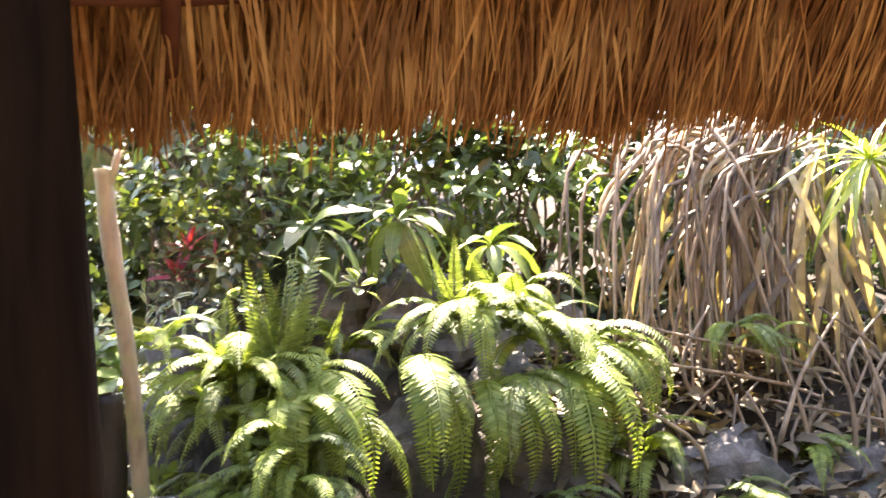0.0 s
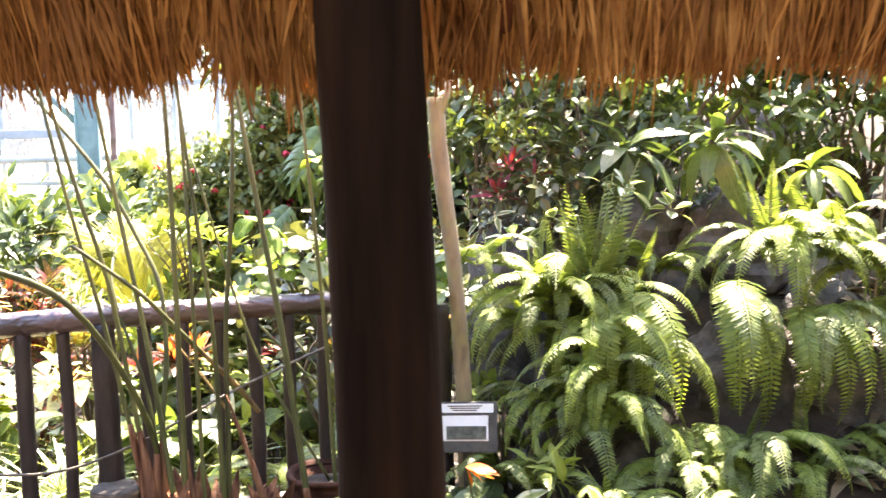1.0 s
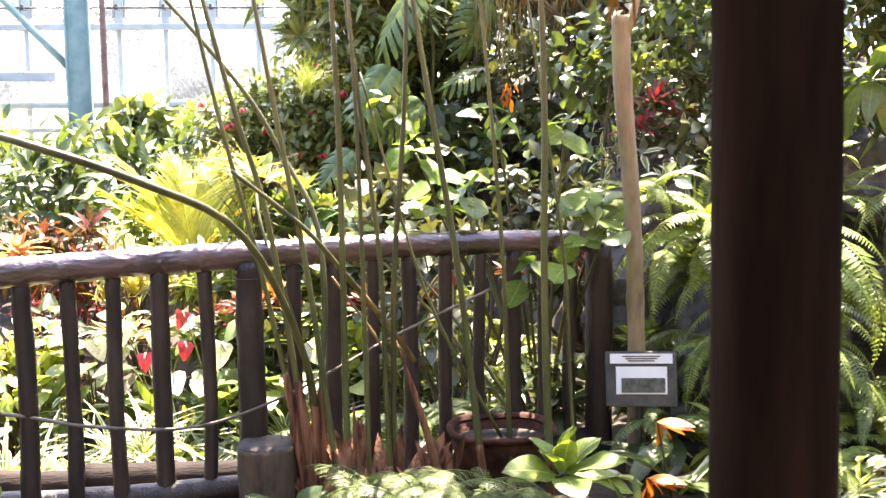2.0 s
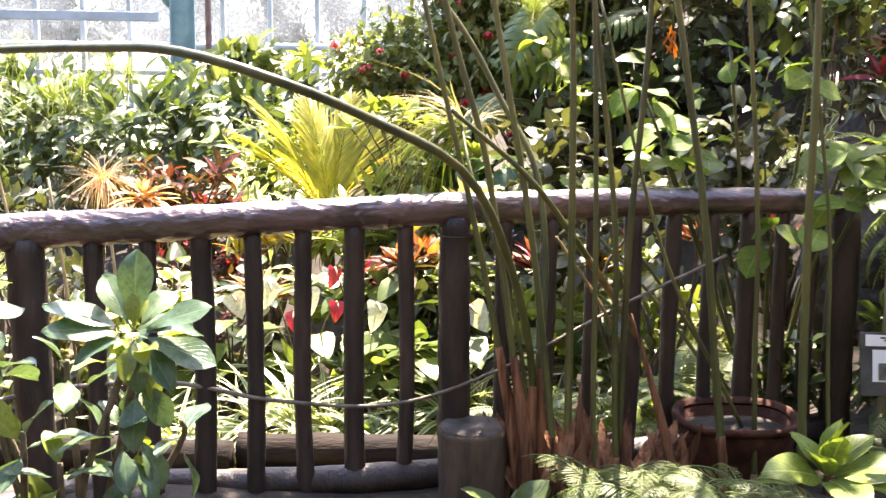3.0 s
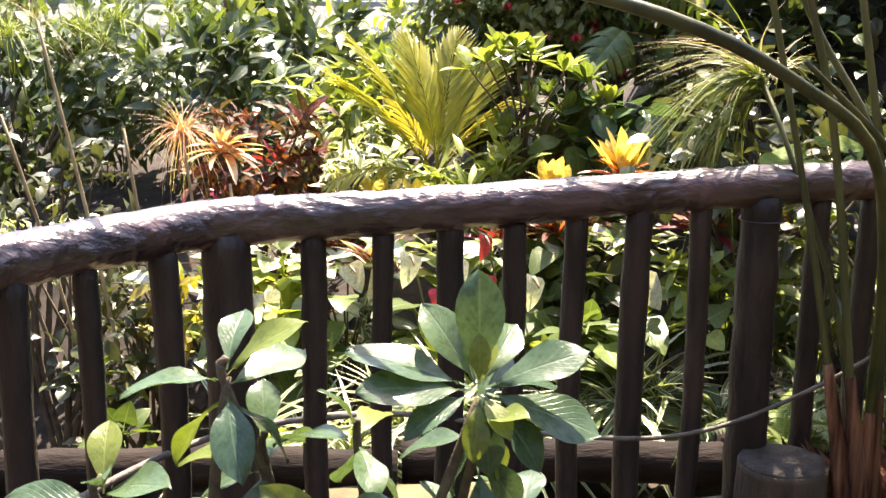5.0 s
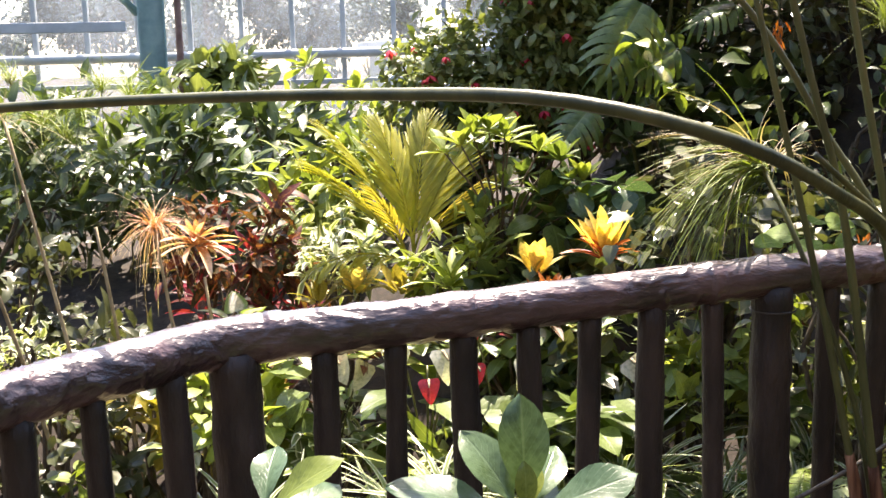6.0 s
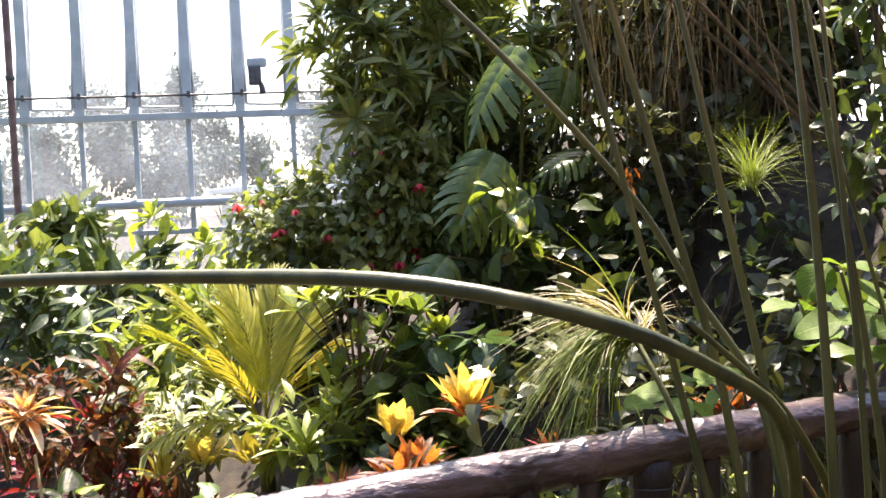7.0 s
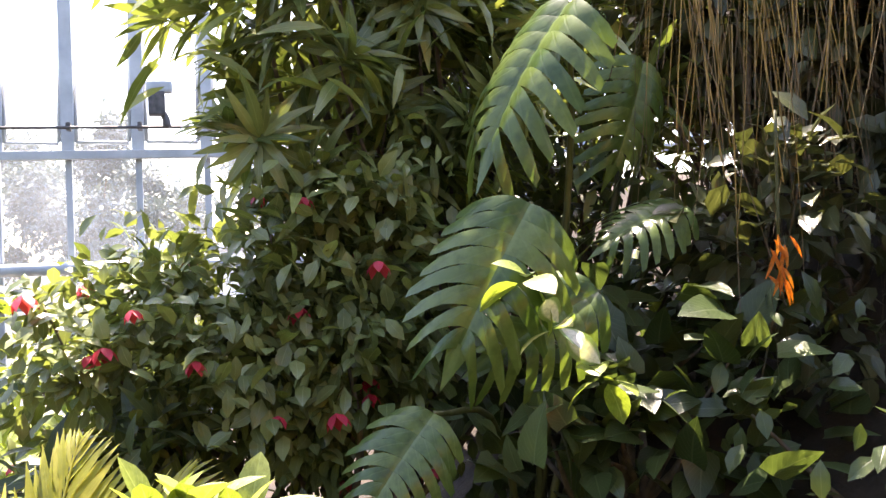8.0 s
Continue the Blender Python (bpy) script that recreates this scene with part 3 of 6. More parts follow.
glasshouse = thing("glass_wall", "tall greenhouse glass wall with grey steel glazing bars", "glass wall", kind="structure")
glass_thing(glasshouse)
GSTEP = 0.455
for k in range(-16, 14):
    part("glazing_bar", box_bm((0.045, 0.06, 1.75), gpos(k * GSTEP, 0, 1.375), 0.006, GROT), BARS, glasshouse)
    part("upper_bar", box_bm((0.085, 0.06, 2.6), gpos(k * GSTEP, -0.01, 3.57), 0.006, GROT), BARS, glasshouse)
for k in range(-16, 13):
    for z0, z1 in ((0.5, 1.22), (1.27, 1.46), (1.53, 2.22), (2.28, 4.8)):
        c = gpos((k + 0.5) * GSTEP, -0.005, (z0 + z1) / 2)
        part("pane", box_bm((GSTEP - 0.046, 0.006, z1 - z0), c, 0, GROT), glass_mat, glasshouse).visible_shadow = False
for z, h, d, name in ((1.245, 0.045, 0.05, "low_bar"), (2.25, 0.06, 0.09, "transom"), (4.85, 0.12, 0.12, "eaves_beam")):
    part(name, box_bm((13.6, d, h), gpos(-0.5, 0.05, z), 0.008, GROT), BARS, glasshouse)
tube_part("heating_pipe", [gpos(-7, 0.16, 1.495), gpos(0, 0.16, 1.495), gpos(6, 0.16, 1.495)], 0.042, BARS, glasshouse, 8, 12)
tube_part("vent_rod", [gpos(-7, 0.2, 2.44), gpos(6, 0.2, 2.40)], 0.011, IRON, glasshouse, 4, 6)
part("dwarf_wall", box_bm((13.6, 0.2, 0.55), gpos(-0.5, 0, 0.24), 0.01, GROT), WALLM, glasshouse)
for k in range(-10, 9):
    part("rod_bracket", box_bm((0.03, 0.12, 0.05), gpos(k * GSTEP + 0.02, 0.14, 2.43), 0.004, GROT), IRON, glasshouse)
for k in range(-8, 5):
    c = k * GSTEP + GSTEP / 2
    for s in (-0.17, 0.17):
        tube_part("vent_sash", [gpos(c + s, 0.03, 2.34), gpos(c + s * 1.12, -0.22, 3.4), gpos(c + s * 1.2, -0.42, 4.4)], 0.014, BARS, glasshouse, 4, 4)
    tube_part("vent_sash", [gpos(c - 0.17, 0.03, 2.34), gpos(c + 0.17, 0.03, 2.33)], 0.014, BARS, glasshouse, 3, 4)
motor = thing("vent_motor", "small dark vent motor box on the greenhouse rod", "motor", gpos(1.12 * GSTEP, 0.24, 2.36))
glass_thing(motor)
gearbox = part("gearbox", box_bm((0.11, 0.12, 0.16), (0, 0, 0.03), 0.015, GROT), IRON, motor)
part("motor_drum", box_bm((0.17, 0.1, 0.08), (0.02, 0, 0.14), 0.02, GROT), BARS, motor)
tube_part("crank_arm", [(0.02, 0, 0), (0.05, -0.02, -0.06), (0.06, -0.02, -0.13)], [0.02, 0.03], IRON, gearbox, 6, 8)

column = thing("steel_column", "pale teal painted steel column with a diagonal brace", "column", (0.05, 7.55, 0))
glass_thing(column)
part("web", box_bm((0.19, 0.012, 5.0), (0, 0, 2.5), 0), STEEL, column)
for s in (-1, 1):
    part("flange", box_bm((0.016, 0.19, 5.0), (s * 0.1, 0, 2.5), 0.003), STEEL, column)
tube_part("brace", [(-0.1, 0, 1.62), (-0.55, 0, 2.12), (-1.5, 0, 3.2)], 0.035, STEEL, column, 4, 6)
part("beam", box_bm((1.9, 0.08, 0.085), (-1.15, -0.02, 1.52), 0.01), BARS, column)
downpipe = thing("drain_pipe", "thin rusty brown drain pipe by the column", "pipe", (0.27, 7.7, 0))
glass_thing(downpipe)
tube_part("pipe", [(0, 0, 0), (0, 0, 2.5), (0, 0, 5)], 0.03, PIPE, downpipe, 6, 10)
for z in (1.2, 2.3, 3.6):
    tube_part("pipe_clip", [(0, 0, z), (0, 0, z + 0.04)], 0.038, IRON, downpipe, 3, 10)

# unseen dark walls, added to close the place and hold back sky light
for name, label, at, size in (("wall_west", "added unseen dark side wall that holds back sky light", (-7.0, 0.0, 0), (0.2, 15.0, 5.0)), ("wall_east", "added unseen dark side wall that holds back sky light", (9.0, -0.5, 0), (0.2, 14.0, 4.0)), ("wall_south", "added unseen dark wall behind the hut against sky light", (1.0, -7.4, 0), (16.0, 0.2, 6.0))):
    w = thing(name, label, "wall", at, kind="structure")
    part("wall_body", box_bm(size, (0, 0, size[2] / 2 - 0.1), 0.01), BOARDS, w)

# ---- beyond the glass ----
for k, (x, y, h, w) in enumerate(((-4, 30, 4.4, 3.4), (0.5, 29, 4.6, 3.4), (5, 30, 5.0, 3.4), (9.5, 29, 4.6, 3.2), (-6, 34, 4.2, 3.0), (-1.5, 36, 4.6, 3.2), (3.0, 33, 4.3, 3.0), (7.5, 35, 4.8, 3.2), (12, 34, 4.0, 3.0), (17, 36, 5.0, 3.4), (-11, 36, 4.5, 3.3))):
    glass_thing(bush("tree", "far tree beyond dusty glass, haze in its pale grey-green", "tree", (x, y, 0), (x, y, h * 0.52), (w * 0.6, w * 0.5, h * 0.36), 6000, "oval", 0.22, L_FAR, 900 + k, 15, 7))
shed = thing("white_shed", "low white outbuilding with a flat roof outside", "shed", (8.5, 25, 0))
glass_thing(shed)
part("wall", box_bm((5.5, 3, 1.2), (0, 0, 0.6), 0.02), WALLM, shed)
part("roof", box_bm((6.0, 3.5, 0.14), (0, 0, 1.27), 0.02), WHITEM, shed)

# ---- thatched hut ----
hut_post = thing("hut_post", "thick dark brown timber post carrying a thatched roof", "post", (2.165, -1.8, 0))
tube_part("shaft", [(0.035, 0, 0), (0.01, 0, 1.3), (-0.02, 0, 2.6)], [0.118, 0.113, 0.11], HUTWOOD, hut_post, 30, 24, 0.02, 2.0, 5)
roof = thing("thatched_roof", "ragged orange-brown thatched eave hanging over dark poles", "roof", (0, 0, 0))
EAVE_Y, EAVE_Z = -1.35, 1.85


def slope_point(x, s, drop=0.0):
    """A point of the thatch: s metres up the slope from the eave."""
    return np.array([x, EAVE_Y - 0.62 * s, EAVE_Z + 0.78 * s - drop])


rng = np.random.default_rng(5)
bm = bmesh.new()
q = [bm.verts.new(slope_point(x, s) + (0, 0.05, 0.06)) for x, s in ((1.0, 0.14), (4.6, 0.14), (4.6, 2.6), (1.0, 2.6))]
q2 = [bm.verts.new(w.co + Vector((0, 0.16, 0.13))) for w in q]
bm.faces.new(q)
bm.faces.new(q2[::-1])
for k in range(4):
    bm.faces.new((q[k], q2[k], q2[(k + 1) % 4], q[(k + 1) % 4]))
part("thatch_layer", bm, THATCH, roof)
bright_straw, dark_straw = Mass(), Mass()
straw_leaf = Thin("strap", 0.012, 4, 0.1, 0.18)
for _ in range(1900):
    tx, s = rng.uniform(1.0, 4.6), rng.uniform(0.12, 0.9)
    # Noise splits the tufts into a darker and a lighter straw tone.
    strands = dark_straw if noise.noise(Vector((tx * 7, s * 2.5, 4))) + rng.normal() * 0.18 > 0.02 else bright_straw
    lean, out, wide = rng.normal() * 0.09 + 0.05 * noise.noise(Vector((tx * 3, s * 4, 0))), rng.normal() * 0.022, rng.uniform(0.015, 0.06)
    full = rng.uniform(0.3, 0.6)
    for _ in range(30):
        x = tx + rng.normal() * wide
        ragged = 0.12 * noise.noise(Vector((x * 6, 0, 0))) + 0.10 * noise.noise(Vector((x * 19, 3, 0)))
        if 1.72 < x < 1.82:
            ragged -= 0.10
        steep = max(0.35, min(1.0, s * 1.4))
        ln = min(full * rng.uniform(0.8, 1.1), (s + rng.normal() * 0.045 + 0.03 + ragged) * (0.8 + 0.2 * steep))
        if ln < 0.06:
            continue
        d = np.array([lean + rng.normal() * 0.13, 0.62 * steep + out * 2 + rng.normal() * 0.06, -1.1 + 0.32 * steep + rng.normal() * 0.04])
        strands.add(straw_leaf, slope_point(x, s) + (0, out + rng.normal() * 0.015, out + rng.normal() * 0.012), d, (0, -1, -0.3 + rng.normal() * 0.5), ln, rng.uniform(0.5, 2.0) * 0.5 / ln)
for straw_mass, straw_mat in ((bright_straw, THATCH), (dark_straw, THATCHB)):
    put("straw", straw_mass.mesh("straw", straw_mat), roof)["kind"] = "stuff"


def inside(x, s, h=0.075):
    """A point on the inner side of the thatch, h metres below it."""
    return slope_point(x, s) + np.array([0, -0.78, -0.62]) * h


tube_part("batten", [inside(1.0, 0.3, 0.12), inside(2.0, 0.3, 0.12), inside(2.45, 0.3, 0.12), inside(2.75, 0.33, 0.12), inside(3.1, 0.38, 0.12), inside(4.6, 0.58, 0.12)], [0.011, 0.012], BAMBOO, roof, 30, 8, 0.1, 9)
tube_part("batten", [inside(1.0, 0.36, 0.12), inside(2.0, 0.355, 0.12), inside(2.45, 0.345, 0.12)], [0.012, 0.012], BAMBOO, roof, 20, 8, 0.1, 5)
for s, r in ((0.75, 0.018), (1.2, 0.018)):
    a, c = inside(1.0, s), inside(4.6, s)
    tube_part("batten", [a, (a + c) / 2 + (0, 0, 0.02), c], r, BAMBOO, roof, 20, 8, 0.08, s * 9)
for x in (1.3, 2.47, 3.35, 4.5):
    tube_part("rafter", [inside(x, 0.14 if x < 3 else 0.45, 0.14), inside(x, 1.2, 0.16), inside(x, 2.5, 0.16)], 0.02, BAMBOO, roof, 14, 8, 0.08, x)
for x, r in ((3.25, 0.004), (3.4, 0.005)):
    tube_part("loose_straw", [slope_point(x, 0.5, 0.1), slope_point(x + 0.1, 0.2, 0.12), slope_point(x + 0.12, 0.0, 0.16)], [r, 0.002], STRAW, roof, 8, 4)


# ---- near bed, hut side of the fence ----
BIG = Leaf("obovate", 0.42, 10, 0.3, 0.3, 0.06, 0.10)
BROAD = Leaf("oval", 0.56, 8, 0.2, 0.25, 0.05, 0.04)
SPIKE = Leaf("lance", 0.2, 6, 0.3, 0.2, 0.0)
HEART = Leaf("heart", 0.85, 8, 0.12, 0.22, 0.02, 0.0)

shrub = thing("broad_leaved_shrub", "glossy blue-green broad-leaved shrub in front of the fence", "shrub", (0.26, -0.8, 0.195))
big_me = mesh_of("leaf", BIG.v, BIG.f, BIG.uv, L_SHRUB)
FLATTER = Leaf("obovate", 0.44, 10, 0.12, 0.14, 0.05, 0.10)
flat_me = mesh_of("leaf", FLATTER.v, FLATTER.f, FLATTER.uv, L_SHRUB)
young_me = mesh_of("leaf", BIG.v, BIG.f, BIG.uv, L_YOUNG)
whorls = [((0.34, -0.75, 0.79), 4, 0.13, 1), ((-0.03, -0.75, 0.87), 7, 0.14, 2), ((0.02, -0.72, 0.74), 7, 0.15, 3), ((0.31, -0.78, 0.63), 7, 0.13, 4), ((-0.2, -0.82, 0.72), 8, 0.16, 5), ((0.2, -0.84, 0.56), 7, 0.13, 9), ((-0.06, -0.86, 0.6), 7, 0.14, 10), ((0.42, -0.68, 0.60), 5, 0.12, 6), ((0.12, -0.82, 0.62), 6, 0.14, 7), ((0.16, -0.62, 0.72), 5, 0.14, 8)]
org = np.array((0.2, -0.74, 0.18))
for (wx, wy, wz), count, size, sd in whorls:
    rng = np.random.default_rng(40 + sd)
    c = np.array((wx, wy, wz)) - org
    tube_part("stem", [(rng.normal() * 0.03, rng.normal() * 0.03, -0.06), c * 0.5 + rng.normal(size=3) * 0.02, c - (0, 0, 0.03), c + (0, 0, 0.02)], [0.011, 0.008, 0.006], TWIG, shrub, 12, 7, 0.1, sd)
    for k in range(count):
        f = k / (count - 1)
        el = -50 + 110 * f + rng.uniform(-18, 18)
        d = heading(137.5 * k + rng.uniform(-30, 30), el)
        put("leaf", (big_me, flat_me, big_me, young_me)[(k + sd) % 4], shrub, m=placed(c - (0, 0, 0.05 * (1 - f)), d, (rng.normal() * 0.25, rng.normal() * 0.25 - 0.1, 1), size * rng.uniform(0.85, 1.25) * (1 - 0.2 * (f > 0.85))))

heart = np.array((0.34, -0.75, 0.83)) - org
for d, n, s in (((0.02, 0.1, 1.0), (0.06, -1, 0.15), 0.175), ((-0.45, 0.25, 0.85), (0.3, -0.9, 0.2), 0.155), ((-0.95, 0.1, 0.42), (-0.3, -0.15, 0.95), 0.2), ((-0.95, -0.25, 0.2), (0, -0.5, 0.85), 0.18), ((-0.8, -0.5, -0.1), (0, -0.35, 0.95), 0.13), ((0.85, -0.05, 0.42), (-0.25, -0.5, 0.85), 0.17), ((0.97, -0.3, -0.2), (0, -0.5, 0.85), 0.185),
                ((0.45, 0.5, 0.65), (-0.2, -0.9, 0.3), 0.14), ((0.8, 0.4, 0.12), (0, -0.3, 0.95), 0.15), ((0.65, -0.5, -0.5), (0.1, -0.4, 0.9), 0.145), ((-0.1, -0.6, -0.6), (0, -0.8, 0.6), 0.1), ((0.15, -0.5, -0.8), (0.2, -0.85, 0.4), 0.12), ((0.3, -0.7, -0.2), (0, -0.5, 0.85), 0.09), ((0.0, -0.2, 0.97), (0, -1, 0.2), 0.08), ((0.2, 0.1, 0.95), (-0.6, -0.8, 0.2), 0.07)):
    put("leaf", young_me if s < 0.11 else flat_me if s > 0.165 else big_me, shrub, m=placed(heart + np.array(d) * 0.012, d, n, s))
for k in range(9):
    d = heading(137.5 * k, -55 + 9 * (k % 4))
    put("leaf", young_me if k % 3 == 0 else big_me, shrub, m=placed(heart - (0, 0, 0.05 + 0.035 * k), d, (0.3 * d[0], -0.5, 1), 0.12 + 0.012 * (k % 4)))

for k, pts in enumerate(([(0.0, -0.76, 0.2), (-0.06, -0.8, 0.45), (-0.05, -0.78, 0.7), (-0.03, -0.75, 0.86)], [(0.02, -0.74, 0.15), (0.2, -0.78, 0.42), (0.24, -0.78, 0.55), (0.34, -0.75, 0.82)])):
    tube_part("branch", [np.array(p) - org for p in pts], [0.012, 0.009, 0.007], TWIG, shrub, 22, 8, 0.25, k + 60)

stump = thing("tree_stump", "short grey sawn log stump beside the fence", "stump", (1.18, -0.075, 0.1))
tube_part("bark", [(0, 0, -0.05), (0.004, 0, 0.15), (0, 0, 0.297)], [0.108, 0.102, 0.1], STUMPBARK, stump, 20, 22, 0.05, 3, 12)
tube_part("sawn_top", [(0, 0, 0.29), (0, 0, 0.302)], [0.098, 0.095], STUMPTOP, stump, 3, 22, 0.04, 3, 12)

# papyrus clump
papyrus = thing("papyrus_clump", "tall papyrus clump with green stems and reddish sheaths", "papyrus", (1.36, -0.12, 0.15))
po = np.array((1.36, -0.12, 0.15))
named = [
    ([(1.34, -0.14, 0.2), (1.34, -0.14, 0.55), (1.255, -0.31, 0.896), (1.12, -0.5, 1.16), (0.9, -0.68, 1.295), (0.69, -0.78, 1.385), (0.475, -0.7, 1.44), (0.25, -0.44, 1.447), (-0.06, -0.15, 1.442), (-0.5, 0.15, 1.425), (-0.9, 0.32, 1.39)], [0.0115, 0.0115, 0.0112, 0.0108, 0.0102]),
    ([(1.36, -0.13, 0.2), (1.36, -0.13, 0.6), (1.376, -0.07, 0.88), (1.35, -0.005, 1.13), (1.255, 0.06, 1.32), (1.15, 0.09, 1.51), (0.985, 0.13, 1.72), (0.79, 0.19, 1.94), (0.55, 0.27, 2.2)], [0.011, 0.009, 0.008, 0.007]),
    ([(1.35, -0.15, 0.2), (1.28, -0.15, 0.64), (1.2, -0.15, 1.157), (1.11, -0.15, 1.484), (0.95, -0.13, 2.1)], [0.011, 0.009, 0.007]),
    ([(1.33, -0.13, 0.2), (1.24, -0.12, 0.66), (1.17, -0.11, 1.0), (1.05, -0.1, 1.5), (0.92, -0.05, 2.1)], [0.010, 0.008, 0.006]),
]
rng = np.random.default_rng(77)
# upright stems: where each leaves the clump, stands at rail height and ends, with its thickness
for (x0, x1, x2, y), r in zip(((1.44, 1.435, 1.40, -0.15), (1.51, 1.497, 1.45, -0.17), (1.58, 1.555, 1.42, -0.14), (1.585, 1.602, 1.66, -0.12), (1.89, 1.8, 1.62, -0.16), (1.98, 1.953, 1.86, -0.13), (2.1, 2.08, 2.07, -0.17), (2.2, 2.157, 2.0, -0.12), (1.42, 1.32, 1.12, -0.16)), (0.0105, 0.0075, 0.0085, 0.0095, 0.011, 0.0075, 0.0125, 0.006, 0.0095)):
    named.append(([(x0, y - 0.02, 0.2), ((x0 + x1) / 2, y, 0.6), (x1, y, 0.99), ((x1 + x2) / 2 + 0.01, y + 0.03, 1.5), (x2, y + 0.08, 2.15)], [r * 1.15, r, r * 0.9, r * 0.6]))
named.append(([(1.5, -0.045, 0.88), (1.437, -0.1, 0.965), (1.308, -0.165, 1.123), (1.1, -0.22, 1.3)], [0.0095, 0.009, 0.006]))
named += [([(1.68, 0.1, 0.62), (1.61, 0.05, 0.73), (1.47, -0.07, 0.92)], [0.010, 0.0115, 0.0095]), ([(1.62, -0.05, 0.6), (1.53, -0.08, 0.76), (1.4, -0.1, 0.95)], [0.006, 0.004]), ([(1.95, -0.1, 0.4), (1.7, -0.12, 0.9), (1.5, -0.1, 1.6)], [0.006, 0.004])]
for k, (pts, r) in enumerate(named):
    pts = [np.array(p) - po for p in pts]
    tube_part("stem", pts, r, STALKY if k in (len(named) - 3, len(named) - 2) else STEMG, papyrus, 40 if k < 4 else 22, 8, 0.03, k)
    if k < len(named) - 4:
        a, b = pts[0], pts[1]
        top = 1.75 if k < 4 else (0.9, 0.35, 0.6, 0.5)[k % 4]
        tube_part("sheath", [a - (0, 0, 0.05), a + (b - a) * 0.25 * top, a + (b - a) * 0.55 * top], [0.028 if k < 4 else 0.021, 0.021 if k < 4 else 0.014, r[0] * 1.08], SHEATH, papyrus, 12, 9, 0.16, k)
for k, pts in enumerate(([(1.76, -0.17, 0.2), (1.68, -0.18, 0.5), (1.6, -0.18, 0.75)], [(1.5, -0.2, 0.2), (1.47, -0.19, 0.4), (1.46, -0.2, 0.56)])):
    tube_part("dead_stalk", [np.array(p) - po for p in pts], [0.017, 0.012, 0.002], SHEATH, papyrus, 14, 8, 0.2, k + 300, label="dead brown papyrus stalk")
husk = Mass()
hb = Thin("strap", 0.19, 4, 0.4, 0.25)
for _ in range(64):
    c = ((1.33, -0.14), (1.47, -0.19), (1.55, -0.17), (1.66, -0.16))[rng.integers(4)]
    at = np.array((c[0] + rng.normal() * 0.035, c[1] + rng.normal() * 0.03, 0.18)) - po
    husk.add(hb, at, (rng.normal() * 0.2 + (0.25 if c[0] > 1.6 else -0.1), rng.normal() * 0.2, 1), (rng.normal(), -1, 0.2), rng.uniform(0.1, 0.32), rng.uniform(0.7, 1.6))
put("husk", husk.mesh("husk", SHEATH), papyrus, "ragged reddish dry leaf bases")["kind"] = "stuff"
for k in range(7):
    b = np.array((rng.uniform(1.33, 1.62), rng.uniform(-0.22, -0.02), 0.2)) - po
    tube_part("cut_stub", [b, b + (rng.normal() * 0.05, rng.normal() * 0.03, rng.uniform(0.06, 0.2))], [0.009, 0.006, 0.002], SHEATH, papyrus, 6, 7, 0.12, k)


def tuft(parent, at, way, count, size, material, seed, spread=0.9, droop=0.6, name="flower_head", label="", thick=0.014):
    """A papyrus head: many fine threads that arch outwards."""
    rng = np.random.default_rng(seed)
    threads = [Thin("blade", thick, 7, 0.1, droop * f) for f in (0.45, 0.8, 1.1, 1.5)]
    m = Mass()
    way = np.array(way, float) / np.linalg.norm(way)
    for _ in range(count):
        d = way + rng.normal(size=3) * spread * 0.55
        m.add(threads[rng.integers(4)], rng.normal(size=3) * 0.008, d, np.array((0, 0, 1.0)) + rng.normal(size=3) * 0.2, size * rng.uniform(0.6, 1.1))
    return put(name, m.mesh(name, material), parent, label, Matrix.Translation(at))


tuft(papyrus, np.array((1.33, -0.06, 1.545)) - po, (0.05, 0, 1), 210, 0.15, L_THREAD, 3, 0.85, 0.5, thick=0.012)
for k in range(6):
    x, y, z = rng.uniform(1.3, 2.1), rng.uniform(-0.3, 0.3), rng.uniform(2.05, 2.5)
    tuft(papyrus, np.array((x, y, z)) - po, (rng.normal() * 0.4, rng.normal() * 0.3, 0.4), 80, 0.28, L_THREAD if k % 2 == 0 else L_BROWN, 20 + k, 1.0, 1.3, thick=0.01)

for k, (x, y, z, way, n, s, mat) in enumerate(((1.15, 0.15, 1.24, (-0.9, 0.1, 0.3), 85, 0.3, L_THREAD), (1.16, 0.16, 1.22, (-0.75, 0.1, -0.1), 60, 0.3, L_THREAD), (1.15, 0.18, 1.25, (-0.7, 0.2, 0.7), 46, 0.27, L_TAN), (1.19, 0.18, 1.24, (0.4, 0.2, 0.5), 26, 0.2, L_TAN))):
    if k == 0 or k == 2:
        tube_part("stem", [np.array(p) - po for p in ((1.36, -0.1, 0.2), (1.3, -0.04, 0.7), (1.18, 0.02, 1.08), (x, y, z))], [0.008, 0.005], STEMG, papyrus, 18, 6, 0.03, 90 + k)
    tuft(papyrus, np.array((x, y, z)) - po, way, n, s, mat, 530 + k, 0.62, 1.05, thick=0.02)

# pot
pot = thing("clay_pot", "low round brown clay bowl among papyrus stems", "pot", (1.97, 0.02, 0.155))
pot.scale = (1.16, 1.16, 1.15)
def turned(name, prof, material, parent, label=""):
    """A round part turned from a profile of (radius, height)."""
    pv = np.array([(r * math.cos(a), r * math.sin(a), z + 0.004 * math.sin(3 * a)) for r, z in prof for a in np.linspace(0, 2 * math.pi, 32, endpoint=False)])
    pf = np.array([(i * 32 + j, i * 32 + (j + 1) % 32, (i + 1) * 32 + (j + 1) % 32, (i + 1) * 32 + j) for i in range(len(prof) - 1) for j in range(32)])
    return put(name, mesh_of(name, pv, pf, None, material), parent, label)


